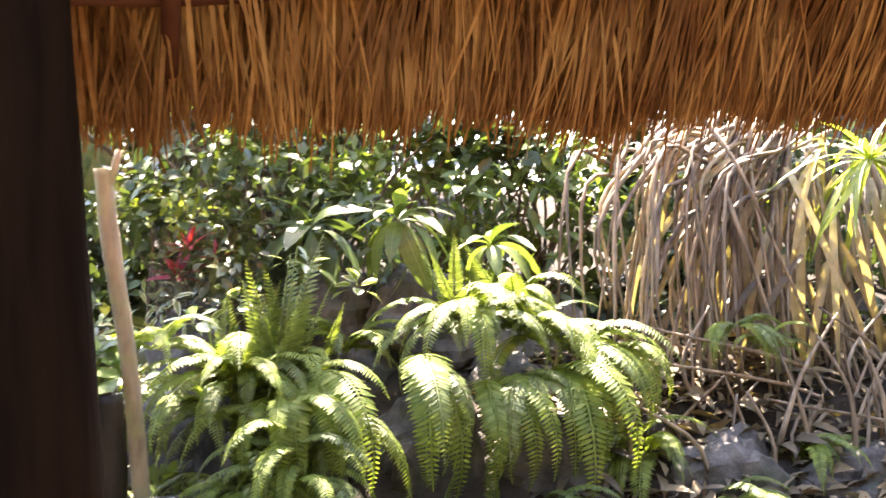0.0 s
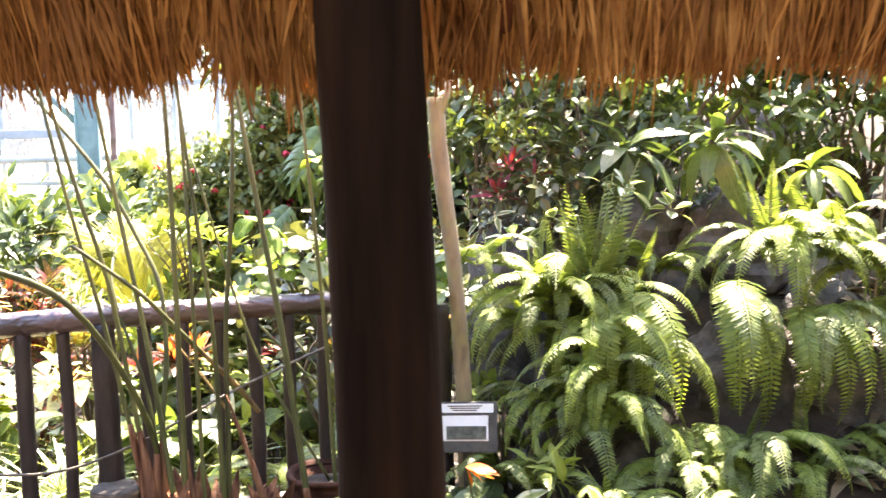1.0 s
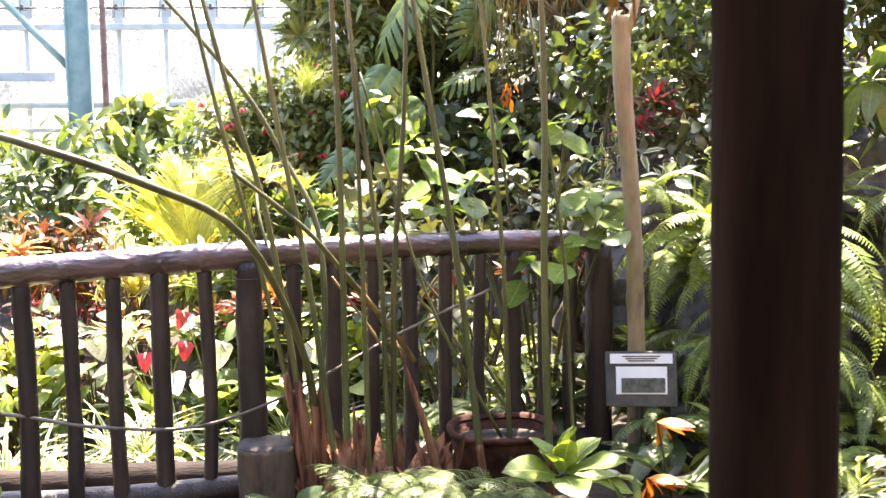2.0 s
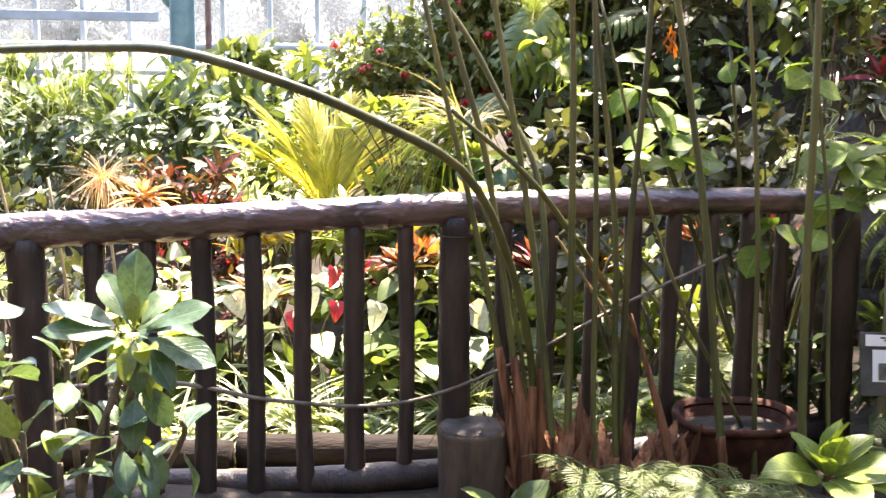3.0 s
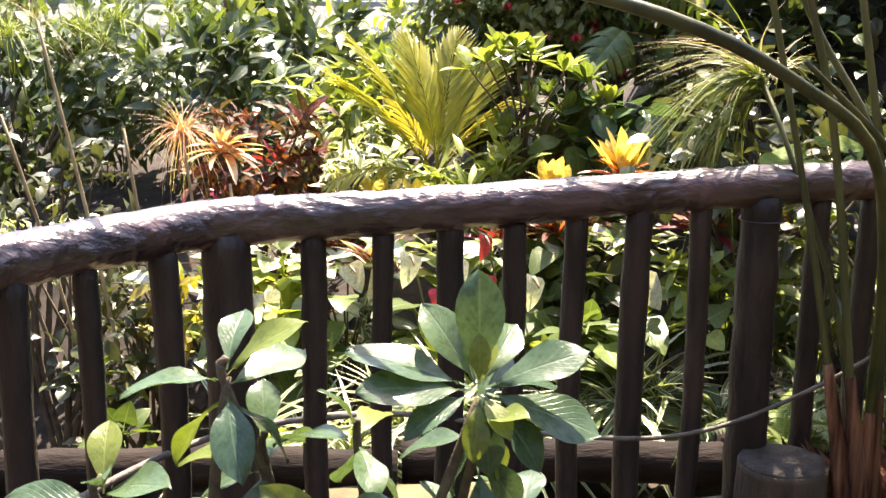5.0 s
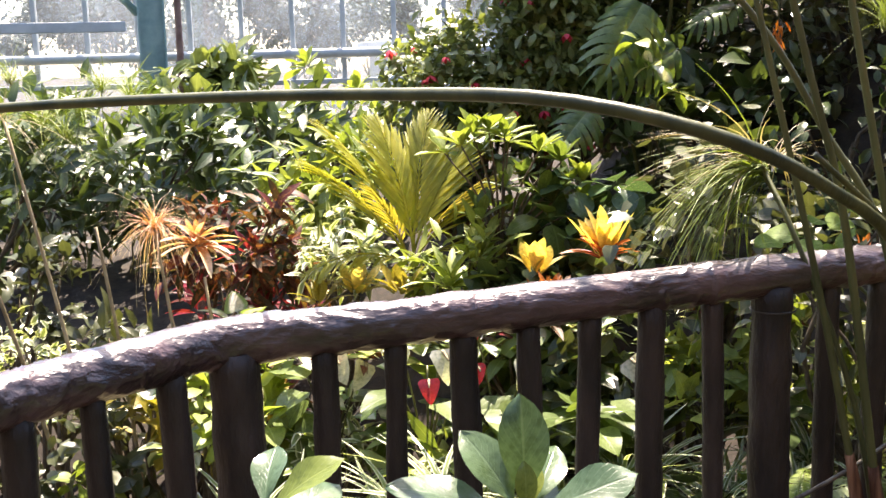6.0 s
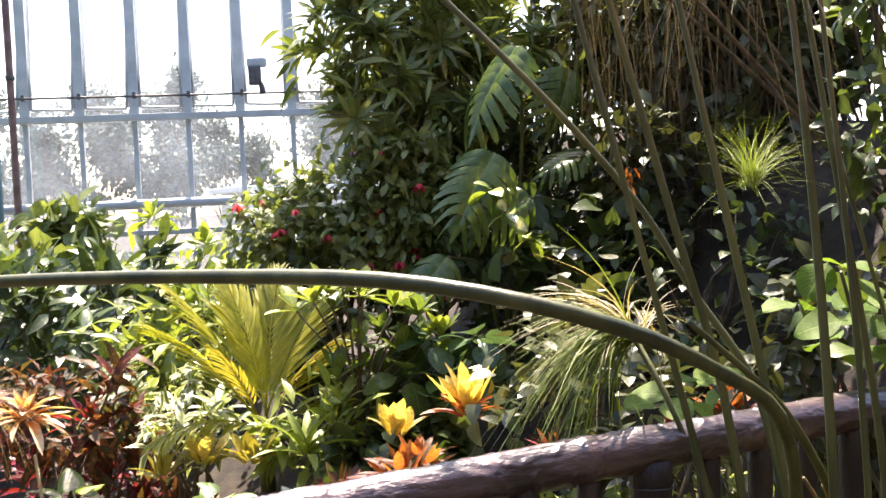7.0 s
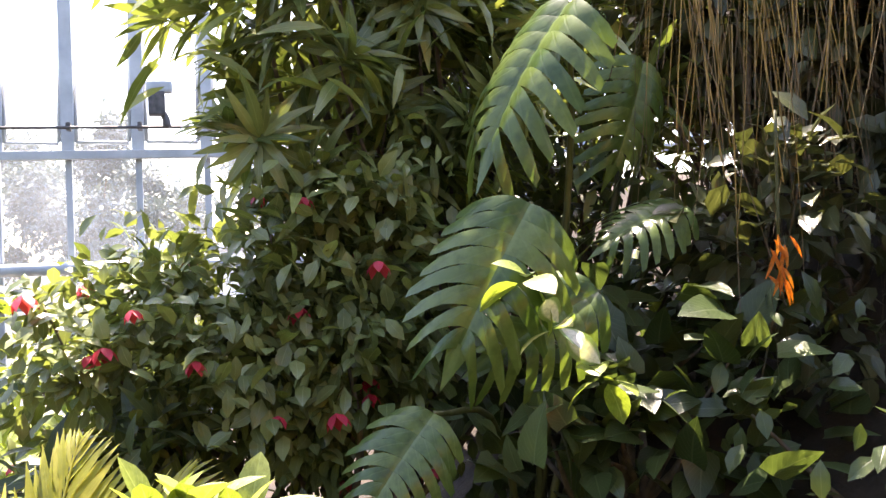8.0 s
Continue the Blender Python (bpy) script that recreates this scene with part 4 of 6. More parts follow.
turned("bowl", [(0.0, 0.0), (0.10, 0.0), (0.13, 0.08), (0.148, 0.17), (0.152, 0.2), (0.138, 0.198), (0.12, 0.1)], TERRA, pot)
turned("rim", [(0.15, 0.196), (0.161, 0.2), (0.164, 0.21), (0.158, 0.218), (0.146, 0.216), (0.139, 0.205)], TERRA, pot)
turned("potting_soil", [(0.142, 0.17), (0.08, 0.185), (0.0, 0.19)], SOIL, pot, "dark potting soil")

# trunk, sign
trunk = thing("bare_trunk", "slender pale bare trunk sawn off at the top", "trunk", (2.47, 0.1, 0.2))
tube_part("trunk", [(0.0, 0, -0.05), (-0.005, 0, 0.4), (-0.03, -0.02, 0.9), (-0.075, -0.04, 1.33), (-0.09, -0.05, 1.59)], [0.038, 0.032, 0.03, 0.033, 0.031], TRUNK, trunk, 40, 12, 0.07, 4, 14)
tube_part("branch_stub", [(-0.08, -0.05, 1.5), (-0.05, -0.06, 1.59), (-0.035, -0.06, 1.65)], [0.016, 0.012], TRUNK, trunk, 6, 8, 0.1, 5)
sign = thing("plant_sign", "small dark framed plant sign with white card on a stake", "sign", (2.46, 0.02, 0.2))
SR = Matrix.Rotation(radians(-8), 3, "Z") @ Matrix.Rotation(radians(-14), 3, "X")
tube_part("stake", [(0, 0.02, -0.05), (0, 0.02, 0.2), (0, 0.02, 0.36)], 0.012, IRON, sign, 4, 6)
sign_frame = part("frame", box_bm((0.245, 0.012, 0.19), (0, 0, 0.35), 0.004, SR), FRAMEM, sign)
for dz, dx, w, h, m, name, out in ((0.07, 0, 0.215, 0.034, WHITEM, "card", 0.009), (-0.005, 0, 0.175, 0.095, WHITEM, "card", 0.009), (-0.022, 0.005, 0.15, 0.05, DARKPIC, "picture", 0.0125)):
    spot = SR @ Vector((dx, -out, dz)) + Vector((0, 0, 0.35))
    part(name, box_bm((w, 0.004, h), spot, 0, SR), m, sign_frame)
for k in range(3):
    part("text_bar", box_bm((0.13 - 0.02 * k, 0.002, 0.004), SR @ Vector((0, -0.0118, 0.078 - 0.008 * k)) + Vector((0, 0, 0.35)), 0, SR), FRAMEM, sign_frame)

# low plants in the near bed
rosette("rosette_plant", "low rosette of broad light-green leaves", "plant", (2.1, -0.36, 0.34), 13, 0.22, BROAD, L_ROSET, 11, 0, 88, tilt=0.3)
rosette("rosette_plant", "low rosette of broad light-green leaves", "plant", (1.26, -0.36, 0.2), 6, 0.2, BROAD, L_DARK, 12, 5, 60, tilt=0.2)
frond_feather = [frond_mesh("frond", L_FERND, 32, 0.8, 0.5, 0.22, 0.05, 0.6, 0.15, 62, "lance", 4), frond_mesh("frond", L_MID, 30, 0.9, 0.4, 0.22, 0.05, 0.6, 0.2, 62, "lance", 5), frond_mesh("frond", L_FERND, 30, 0.9, 0.45, 0.23, 0.05, 0.6, 0.2, 60, "lance", 15)]
for k, (x, y) in enumerate(((1.5, -0.5), (1.65, -0.42), (1.8, -0.5), (1.62, -0.62), (1.95, -0.62))):
    fern("low feathery fern with pale yellow-green fronds", (x, y + 0.12, 0.315), 16, 0.26, frond_feather, 60 + k, 25, 70)

orange_plant = thing("orange_flower", "orange flower spikes over dark glossy leaves", "flower", (2.5, -0.22, 0.2))
pet = mesh_of("petal", SPIKE.v, SPIKE.f, SPIKE.uv, L_FLOWO)
lfm = mesh_of("leaf", BROAD.v, BROAD.f, BROAD.uv, L_DARK)
lfv = mesh_of("leaf", BROAD.v, BROAD.f, BROAD.uv, L_VARI)
rng = np.random.default_rng(14)
for k in range(10):
    put("leaf", lfv if k % 3 == 0 else lfm, orange_plant, m=placed((rng.normal() * 0.05, rng.normal() * 0.04, 0.05), heading(36 * k, rng.uniform(15, 60)), (0, 0, 1), 0.26, 0.7))
for px, py, pz, n in ((-0.06, -0.02, 0.27, 5), (-0.13, -0.16, 0.13, 6)):
    tube_part("stalk", [(0, 0, 0), (px * 0.7, py * 0.7, pz * 0.7), (px, py, pz)], 0.004, STEMG, orange_plant, 6, 5)
    for k in range(n):
        put("petal", pet, orange_plant, m=placed((px, py, pz), heading(-40 + 25 * k, 10 - 14 * k), (0, -0.6, 1), 0.13, 1.6))

# ---- rockery and ferns by the hut ----


def rock(at, size, seed, label="rough dark grey lava rock in the rockery"):
    bm = bmesh.new()
    bmesh.ops.create_icosphere(bm, subdivisions=4, radius=1)
    for w in bm.verts:
        w.co *= 1 + 0.35 * noise.noise(w.co * 1.3 + Vector((seed, 0, 0))) + 0.14 * noise.noise(w.co * 4 + Vector((0, seed, 0))) + 0.07 * abs(noise.noise(w.co * 9 + Vector((seed, 3, 0))))
        w.co = Vector((w.co.x * size[0], w.co.y * size[1], w.co.z * size[2]))
    me = bpy.data.meshes.new("rock")
    bm.to_mesh(me)
    bm.free()
    me.materials.append(ROCK)
    ob = put("rock", me)
    ob.location = at
    return tagged(ob, label, "rock", "rockery stones")


for k, (x, y, z, a, b, c) in enumerate(((3.42, 0.42, 0.42, 0.16, 0.15, 0.28), (3.75, 0.6, 0.5, 0.22, 0.2, 0.3), (3.1, 0.7, 0.6, 0.25, 0.2, 0.35), (3.5, 0.98, 0.8, 0.3, 0.2, 0.28), (2.85, 0.45, 0.35, 0.2, 0.2, 0.25), (4.15, 0.8, 0.6, 0.28, 0.25, 0.4), (4.5, 0.9, 0.6, 0.3, 0.25, 0.45), (3.9, 1.2, 0.95, 0.35, 0.22, 0.32), (3.0, 1.1, 0.95, 0.3, 0.25, 0.3), (4.9, 0.7, 0.4, 0.28, 0.25, 0.35), (3.2, 0.1, 0.25, 0.22, 0.18, 0.2), (3.9, 0.2, 0.25, 0.2, 0.2, 0.22), (2.75, 0.95, 0.7, 0.25, 0.2, 0.3), (2.85, 1.0, 0.98, 0.3, 0.22, 0.26), (3.3, 1.1, 1.1, 0.35, 0.25, 0.26), (3.75, 1.0, 1.08, 0.3, 0.22, 0.26), (3.62, 0.32, 0.6, 0.25, 0.16, 0.26), (3.05, 0.3, 0.45, 0.25, 0.16, 0.24), (4.1, 0.3, 0.5, 0.3, 0.2, 0.25), (4.6, 0.4, 0.4, 0.3, 0.2, 0.25), (5.2, 0.45, 0.35, 0.3, 0.2, 0.2), (5.7, 0.4, 0.35, 0.3, 0.2, 0.2))):
    rock((x, y, z), (a, b, c), 3.7 * k)
hang = [frond_mesh("frond", L_FERN, 36, 1.5, 0.75, 0.125, 0.24, 0.45, 0.15, 80, "lance", 6), frond_mesh("frond", L_FERN, 34, 1.3, 0.95, 0.12, 0.24, 0.45, 0.15, 80, "lance", 7), frond_mesh("frond", L_FERND, 34, 1.4, 0.9, 0.12, 0.24, 0.5, 0.15, 80, "lance", 8), frond_mesh("frond", L_FERND, 34, 1.25, 0.85, 0.125, 0.24, 0.5, 0.15, 80, "lance", 16)]
upright = [frond_mesh("frond", L_FERND, 32, 0.1, 1.2, 0.13, 0.26, 0.5, 0.1, 78, "lance", 17), frond_mesh("frond", L_FERND, 32, 0.22, 1.2, 0.13, 0.26, 0.5, 0.1, 78, "lance", 18)]
fern("tall upright sword fern with mid-green fronds on dark rock", (3.0, 0.32, 0.76), 11, 0.74, upright, 98, 56, 64)
for k, (x, y, z, n, s, lo, hi, face, sp) in enumerate((
        (2.85, 0.36, 0.97, 15, 0.55, 20, 75, -100, 120), (3.0, 0.22, 0.92, 6, 0.52, 0, 35, -95, 35), (3.55, 0.22, 1.0, 4, 0.6, -5, 25, -90, 22), (3.8, 0.22, 0.88, 4, 0.52, 0, 30, -85, 25), (3.97, 0.25, 0.92, 8, 0.56, 0, 40, -75, 50),
        (3.83, 0.38, 1.16, 14, 0.56, 15, 60, -90, 100), (4.25, 0.38, 1.0, 14, 0.56, 20, 60, -50, 70), (4.5, 0.25, 0.55, 14, 0.5, 20, 70, -90, 90), (2.9, 0.15, 0.55, 11, 0.5, 20, 80, -100, 120), (3.05, 0.12, 0.5, 14, 0.52, 20, 75, -90, 100),
        (3.6, 0.05, 0.4, 12, 0.48, 20, 70, -90, 90), (2.56, 0.42, 1.12, 12, 0.46, 20, 75, -100, 120), (3.35, 0.72, 1.02, 12, 0.5, 30, 80, -95, 110), (4.1, 0.6, 1.22, 10, 0.45, 20, 70, -80, 110), (3.0, 0.06, 0.72, 9, 0.5, 15, 75, -100, 110),
        (2.98, -0.28, 0.28, 16, 0.42, 30, 80, None, 0), (3.4, -0.25, 0.25, 12, 0.42, 30, 80, None, 0), (4.1, -0.2, 0.25, 12, 0.42, 30, 80, None, 0), (3.2, 0.3, 0.78, 14, 0.5, 10, 60, -110, 80), (4.0, 0.1, 0.4, 12, 0.45, 20, 70, -90, 90), (3.3, 0.0, 0.35, 12, 0.45, 20, 75, -90, 100), (4.75, 0.0, 0.35, 14, 0.42, 20, 70, -90, 90), (5.3, 0.2, 0.5, 12, 0.4, 20, 70, -90, 90), (5.05, 0.35, 1.05, 10, 0.35, 10, 60, -90, 90), (4.4, -0.35, 0.22, 12, 0.4, 30, 80, None, 0))):
    fern("arching sword fern with bright light-green fronds on dark rock", (x, y, z), n, s, hang, 100 + k, lo, hi, face, sp)
drop = [frond_mesh("frond", L_FERN, 38, 1.75, 0.55, 0.115, 0.25, 0.4, 0.12, 82, "lance", 31), frond_mesh("frond", L_FERN, 36, 1.6, 0.6, 0.12, 0.25, 0.4, 0.12, 82, "lance", 32)]
for k, (x, y, z, n, s, sp) in enumerate(((3.58, 0.32, 1.0, 5, 0.78, 16), (3.84, 0.34, 0.88, 4, 0.74, 18), (4.16, 0.34, 0.92, 6, 0.8, 24), (3.1, 0.34, 0.95, 5, 0.72, 30), (4.45, 0.36, 1.0, 5, 0.62, 30), (3.32, 0.1, 0.5, 5, 0.5, 40))):
    fern("sword fern with long hanging yellow-green fronds", (x, y, z), n, s, drop, 170 + k, 30, 50, -92, sp)
for k, (x, y, z, n, s) in enumerate(((2.72, 0.4, 0.88, 12, 0.5), (2.92, 0.4, 0.8, 13, 0.56), (3.12, 0.46, 0.9, 10, 0.56), (2.82, 0.22, 0.6, 11, 0.5), (3.05, 0.2, 0.62, 8, 0.48), (3.78, 0.45, 1.1, 16, 0.5), (4.1, 0.42, 1.05, 14, 0.5), (3.45, 0.05, 0.3, 14, 0.42), (3.75, 0.0, 0.3, 14, 0.42))):
    fern("full clump of light-green sword fern on the rocks", (x, y, z), n, s, (hang + upright)[:5], 180 + k, 25, 85, -95, 100)
rosette("strap_leaved_plant", "strap-leaved plant with hanging yellow-green leaves on the rocks", "plant", (3.65, 0.8, 1.58), 17, 0.27, Leaf("obovate", 0.36, 8, 0.25, 0.9), L_MID, 21, -55, 80, lean=(0, -0.2), tilt=0.2)
rosette("strap_leaved_plant", "strap-leaved plant with hanging yellow-green leaves on the rocks", "plant", (4.1, 0.85, 1.45), 14, 0.27, Leaf("obovate", 0.36, 8, 0.25, 0.9), L_MID, 22, -60, 70, lean=(0, -0.2), tilt=0.2)
for k, (x, y, z) in enumerate(((2.74, 0.85, 1.5), (2.86, 0.95, 1.44), (2.68, 0.8, 1.38))):
    rosette("cordyline", "crimson-red cordyline with narrow leaves", "cordyline", (x, y, z), 12, 0.14, SPIKE, L_RED, 30 + k, -10, 75, tilt=0.4)
for k, (x, y, z, rx, rz, n, shape, size, mat) in enumerate((
        (2.75, 0.9, 1.15, 0.3, 0.25, 130, "lance", 0.09, L_VARI), (2.9, 0.98, 1.35, 0.3, 0.25, 420, "oval", 0.08, L_DEEP), (3.3, 1.1, 1.45, 0.5, 0.3, 500, "lance", 0.12, L_DARK), (3.0, 1.3, 1.75, 0.6, 0.4, 700, "oval", 0.10, L_DARK), (4.0, 1.5, 1.75, 0.7, 0.5, 700, "lance", 0.14, L_MID), (2.72, 1.2, 1.7, 0.15, 0.12, 120, "oval", 0.06, L_LIME), (4.6, 1.5, 1.6, 0.6, 0.6, 600, "lance", 0.14, L_MID), (3.6, 1.7, 2.2, 0.9, 0.5, 900, "oval", 0.11, L_MID))):
    bush("shrub", "dense mixed shrub with small dark leaves on the rock bank", "shrub", (x, y, ground_z(x, y)), (x, y, z), (rx, 0.3, rz), n, shape, size, mat, 130 + k, 26, 6)

rosette("strap_leaved_plant", "grey-green broad strap-leaved plant under the eave", "plant", (3.25, 0.8, 1.55), 13, 0.28, Leaf("obovate", 0.4, 8, 0.25, 0.9), L_DARK, 23, -50, 80, tilt=0.3)
# White leaf rosettes placed as painted glints before the dark rock.
for k, (x, y, z) in enumerate(((3.2, 0.62, 1.4), (2.9, 0.6, 1.26), (2.72, 0.55, 1.2), (3.4, 0.6, 1.3), (2.5, 0.5, 0.98))):
    rosette("caladium", "white-splashed leaf rosette standing in for glints on dark rock", "caladium", (x, y, z), 8, 0.13, Leaf("oval", 0.5, 7, 0.1, 0.4, 0.02, 0.2), L_WHITE_GLINT if k % 2 == 0 else L_VARI, 750 + k, -10, 60, tilt=0.4)

for k, (x, y, z) in enumerate(((2.99, 0.7, 1.33), (2.95, 0.68, 1.2), (3.08, 0.72, 1.27), (3.12, 0.7, 1.42))):
    rosette("pale_sprig", "sprig of narrow pale grey-green leaves on dark rock", "plant", (x, y, z), 6, 0.1, Leaf("lance", 0.36, 6, 0.2, 0.3), L_WHITE_GLINT if k % 2 else L_SHRUB, 840 + k, -30, 40, tilt=0.5)

# dry hanging stems
dry = thing("dry_stem_thicket", "tangle of dry brown hanging palm stems", "dead stems", (5.1, 0.8, 0.3))
do = np.array((5.1, 0.8, 0.3))
rng = np.random.default_rng(8)
for k in range(52):
    fan = rng.random()
    top = np.array((4.95 + 1.0 * rng.random(), rng.uniform(0.6, 1.2), rng.uniform(1.75, 2.15)))
    bot = np.array((4.4 + 1.6 * fan + rng.normal() * 0.1, rng.uniform(0.3, 0.8), rng.uniform(0.3, 1.1)))
    mid = top * 0.5 + bot * 0.5 + (-0.3 * (1 - fan), -0.1, 0.42 * (1 - fan) + 0.05)
    tube_part("dry_stem", [top - do, top * 0.8 + bot * 0.2 + (-0.12 * (1 - fan), -0.03, 0.12) - do, mid - do, bot - do], [rng.uniform(0.010, 0.02), 0.006], DRYSTEM, dry, 14, 5, 0.12, k)
for k in range(34):
    tx = rng.uniform(4.95, 6.4)
    tube_part("dry_stem", [np.array((tx, 0.9, 1.9)) - do, np.array((tx + rng.normal() * 0.08, 0.75, 1.1)) - do, np.array((tx + rng.normal() * 0.2, rng.uniform(0.2, 0.6), 0.2)) - do], [rng.uniform(0.008, 0.022), 0.012], DRYSTEM, dry, 12, 5, 0.15, k + 200)
for k in range(60):
    a = np.array((rng.uniform(4.5, 6.3), rng.uniform(0.0, 0.7), rng.uniform(0.2, 0.6)))
    tube_part("fallen_stem", [a - do, a + (rng.normal() * 0.15, 0.0, 0.3) - do, a + (rng.normal() * 0.3, 0.05, 0.55) - do], [0.014, 0.006], DRYSTEM, dry, 9, 5, 0.12, k)
for k in range(34):
    r = rng.random()
    top = np.array((5.2 + 0.5 * r, rng.uniform(0.7, 0.95), 1.95 + rng.uniform(-0.04, 0.1)))
    low = np.array((4.62 + 0.95 * r + rng.normal() * 0.06, rng.uniform(0.45, 0.7), rng.uniform(0.75, 1.35)))
    out = top + (-0.3 * (1 - r), -0.12, -0.04)
    knee = low + (-0.02, 0.02, 0.38)
    tube_part("dry_stem", [top - do, out - do, knee - do, low - do], [rng.uniform(0.012, 0.02), 0.012, 0.006], STRAW if k % 3 == 0 else DRYSTEM, dry, 14, 6, 0.1, k + 400)
ribbon = Leaf("strap", 0.045, 9, 0.3, 0.55)
ribbons = [mesh_of("dry_leaf", ribbon.v, ribbon.f, ribbon.uv, m) for m in (L_TAN, L_BROWN, L_TAN)]
for k in range(64):
    x = rng.uniform(4.6, 6.3)
    put("dry_leaf", ribbons[k % 3], dry, m=placed(np.array((x + 0.3, rng.uniform(0.4, 0.8), rng.uniform(1.2, 1.95))) - do, (rng.normal() * 0.25 - 0.5 * (x < 5.3), rng.normal() * 0.2 - 0.15, -0.35 - 0.5 * rng.random()), (-0.5, -0.6, 0.6), rng.uniform(0.5, 0.95)))
litter = Mass()
for _ in range(2600):
    x, y = rng.uniform(3.9, 7.0), rng.uniform(-1.0, 0.9)
    litter.add(THIN["lance"], (x, y, ground_z(x, y) + rng.uniform(0.01, 0.05)), heading(rng.uniform(0, 360), rng.uniform(-10, 25)), rng.normal(size=3) * 0.4 + (0, 0, 1), rng.uniform(0.08, 0.22))
tagged(put("leaf_litter", litter.mesh("leaf_litter", L_BROWN)), "dry brown fallen leaves under the dead stems", "leaf litter", kind="stuff")
for k, (x, y, z, a, b, c) in enumerate(((4.85, 0.15, 0.35, 0.28, 0.2, 0.28), (5.4, 0.1, 0.3, 0.3, 0.2, 0.22), (5.9, 0.0, 0.3, 0.3, 0.25, 0.25))):
    rock((x, y, z), (a, b, c), 91 + 3.7 * k)
rosette("grassy_palm", "palm with long bright narrow leaves beside dry stems", "palm", (5.85, 0.4, 1.78), 30, 0.62, Leaf("strap", 0.065, 8, 0.2, 0.7), L_LIME, 51, -30, 60, tilt=0.3)
fern("small fern growing among the dry stems", (5.15, 0.3, 0.95), 9, 0.3, hang, 140, 20, 90, -90, 100)
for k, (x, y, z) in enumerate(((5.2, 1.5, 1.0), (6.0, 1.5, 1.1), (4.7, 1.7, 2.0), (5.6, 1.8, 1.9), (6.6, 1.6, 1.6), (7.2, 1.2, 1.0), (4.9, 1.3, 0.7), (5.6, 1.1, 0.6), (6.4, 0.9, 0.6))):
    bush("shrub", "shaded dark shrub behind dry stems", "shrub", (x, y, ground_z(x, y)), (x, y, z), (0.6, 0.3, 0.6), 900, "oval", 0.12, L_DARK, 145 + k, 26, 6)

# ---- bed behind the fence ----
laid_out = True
palm_f = [frond_mesh("frond", L_PALM, 22, 0.3, 1.15, 0.37, 0.1, 0.75, 0.0, 36, "lance", 9), frond_mesh("frond", L_PALM, 20, 0.6, 1.1, 0.35, 0.1, 0.75, 0.1, 40, "lance", 10), frond_mesh("frond", L_OLIVE, 14, 0.35, 1.1, 0.3, 0.09, 0.8, 0.05, 36, "lance", 12)]
palm = thing("yellow_palm", "young feather palm with yellow-green fronds", "palm", (0.755, 1.75, 0.62))
for az, el, size, kind in ((190, -6, 0.58, 0), (160, 8, 0.62, 0), (112, 16, 0.58, 0), (58, 14, 0.6, 0), (22, 4, 0.6, 0), (-10, -10, 0.56, 0), (-12, -26, 0.48, 1), (205, -30, 0.48, 1), (222, 4, 0.44, 2), (322, 2, 0.44, 2)):
    put("frond", palm_f[kind], palm, m=placed((0.012 * math.cos(az), 0.012 * math.sin(az), 0.05), heading(az, el), (0, 0, 1), size))
tube_part("stem", [(0, 0, -0.15), (0, 0, 0.02), (0.005, 0, 0.1)], [0.026, 0.018, 0.005], STEMG, palm, 6, 8)


def bromeliad(at, label, count, size, mat, heart, seed, low=15, inner=8, tall=0.75, steep=45, broad=0.42):
    ob = rosette("bromeliad", label, "bromeliad", at, count, size, Leaf("strap", 0.2, 7, 0.35, 0.35), mat, seed, low, 60, tilt=0.2)
    rosette("", "", "", at, inner, size * tall, Leaf("obovate", broad, 6, 0.35, 0.05), heart, seed + 1, steep, 88, parent=ob, part_name="bract", tilt=0.2)
    return ob


bromeliad((1.27, 1.25, 0.77), "yellow and orange bromeliad in flower behind the handrail", 18, 0.14, L_BRACTR, L_YELLOW, 200, 25, 24, 1.3, 58, 0.27)
bromeliad((1.02, 1.22, 0.74), "small bright yellow bromeliad behind the handrail", 5, 0.1, L_OLIVE, L_YELLOW, 202, 50, 8, 1.15, 70)
rosette("bromeliad", "lime green bromeliad with upright strap leaves", "bromeliad", (0.82, 1.5, 0.64), 16, 0.19, Leaf("strap", 0.17, 7, 0.35, 0.4), L_LIME, 203, 20, 80, tilt=0.2)
for k, (x, y, z) in enumerate(((0.363, 1.45, 0.62), (0.487, 1.45, 0.65), (0.632, 1.45, 0.64))):
    bromeliad((x, y, z), "small golden olive bromeliad among the crotons", 9, 0.12, L_OLIVE, L_YELLOW if k == 1 else L_OLIVE, 204 + 2 * k, 25, 6, 0.95, 55)
bromeliad((-0.01, 1.5, 0.82), "pale bromeliad with orange heart and whitish tips", 26, 0.145, L_PALEB, L_ORANGE, 214, -10, 12, 0.7, 15, 0.22)
for k, (x, y, z, m1, m2) in enumerate(((1.0, 1.1, 0.62, L_CROTON, L_BRACTR), (1.08, 1.2, 0.62, L_CROTON, L_BRACTR), (0.85, 1.2, 0.55, L_RED, L_CROTON), (0.45, 1.2, 0.5, L_CROTON, L_PALEB), (1.5, 1.1, 0.62, L_RED, L_BRACTR), (1.75, 1.1, 0.6, L_CROTON, L_BRACTR), (2.2, 1.2, 0.7, L_CROTON, L_BRACTR), (2.5, 1.1, 0.72, L_CROTON, L_RED))):
    bromeliad((x, y, z), "red and orange bromeliad with glossy leaves in the sunlit bed", 18, 0.17, m1, m2, 230 + 2 * k, 15, 12, 0.85, 30, 0.24)
rng = np.random.default_rng(19)
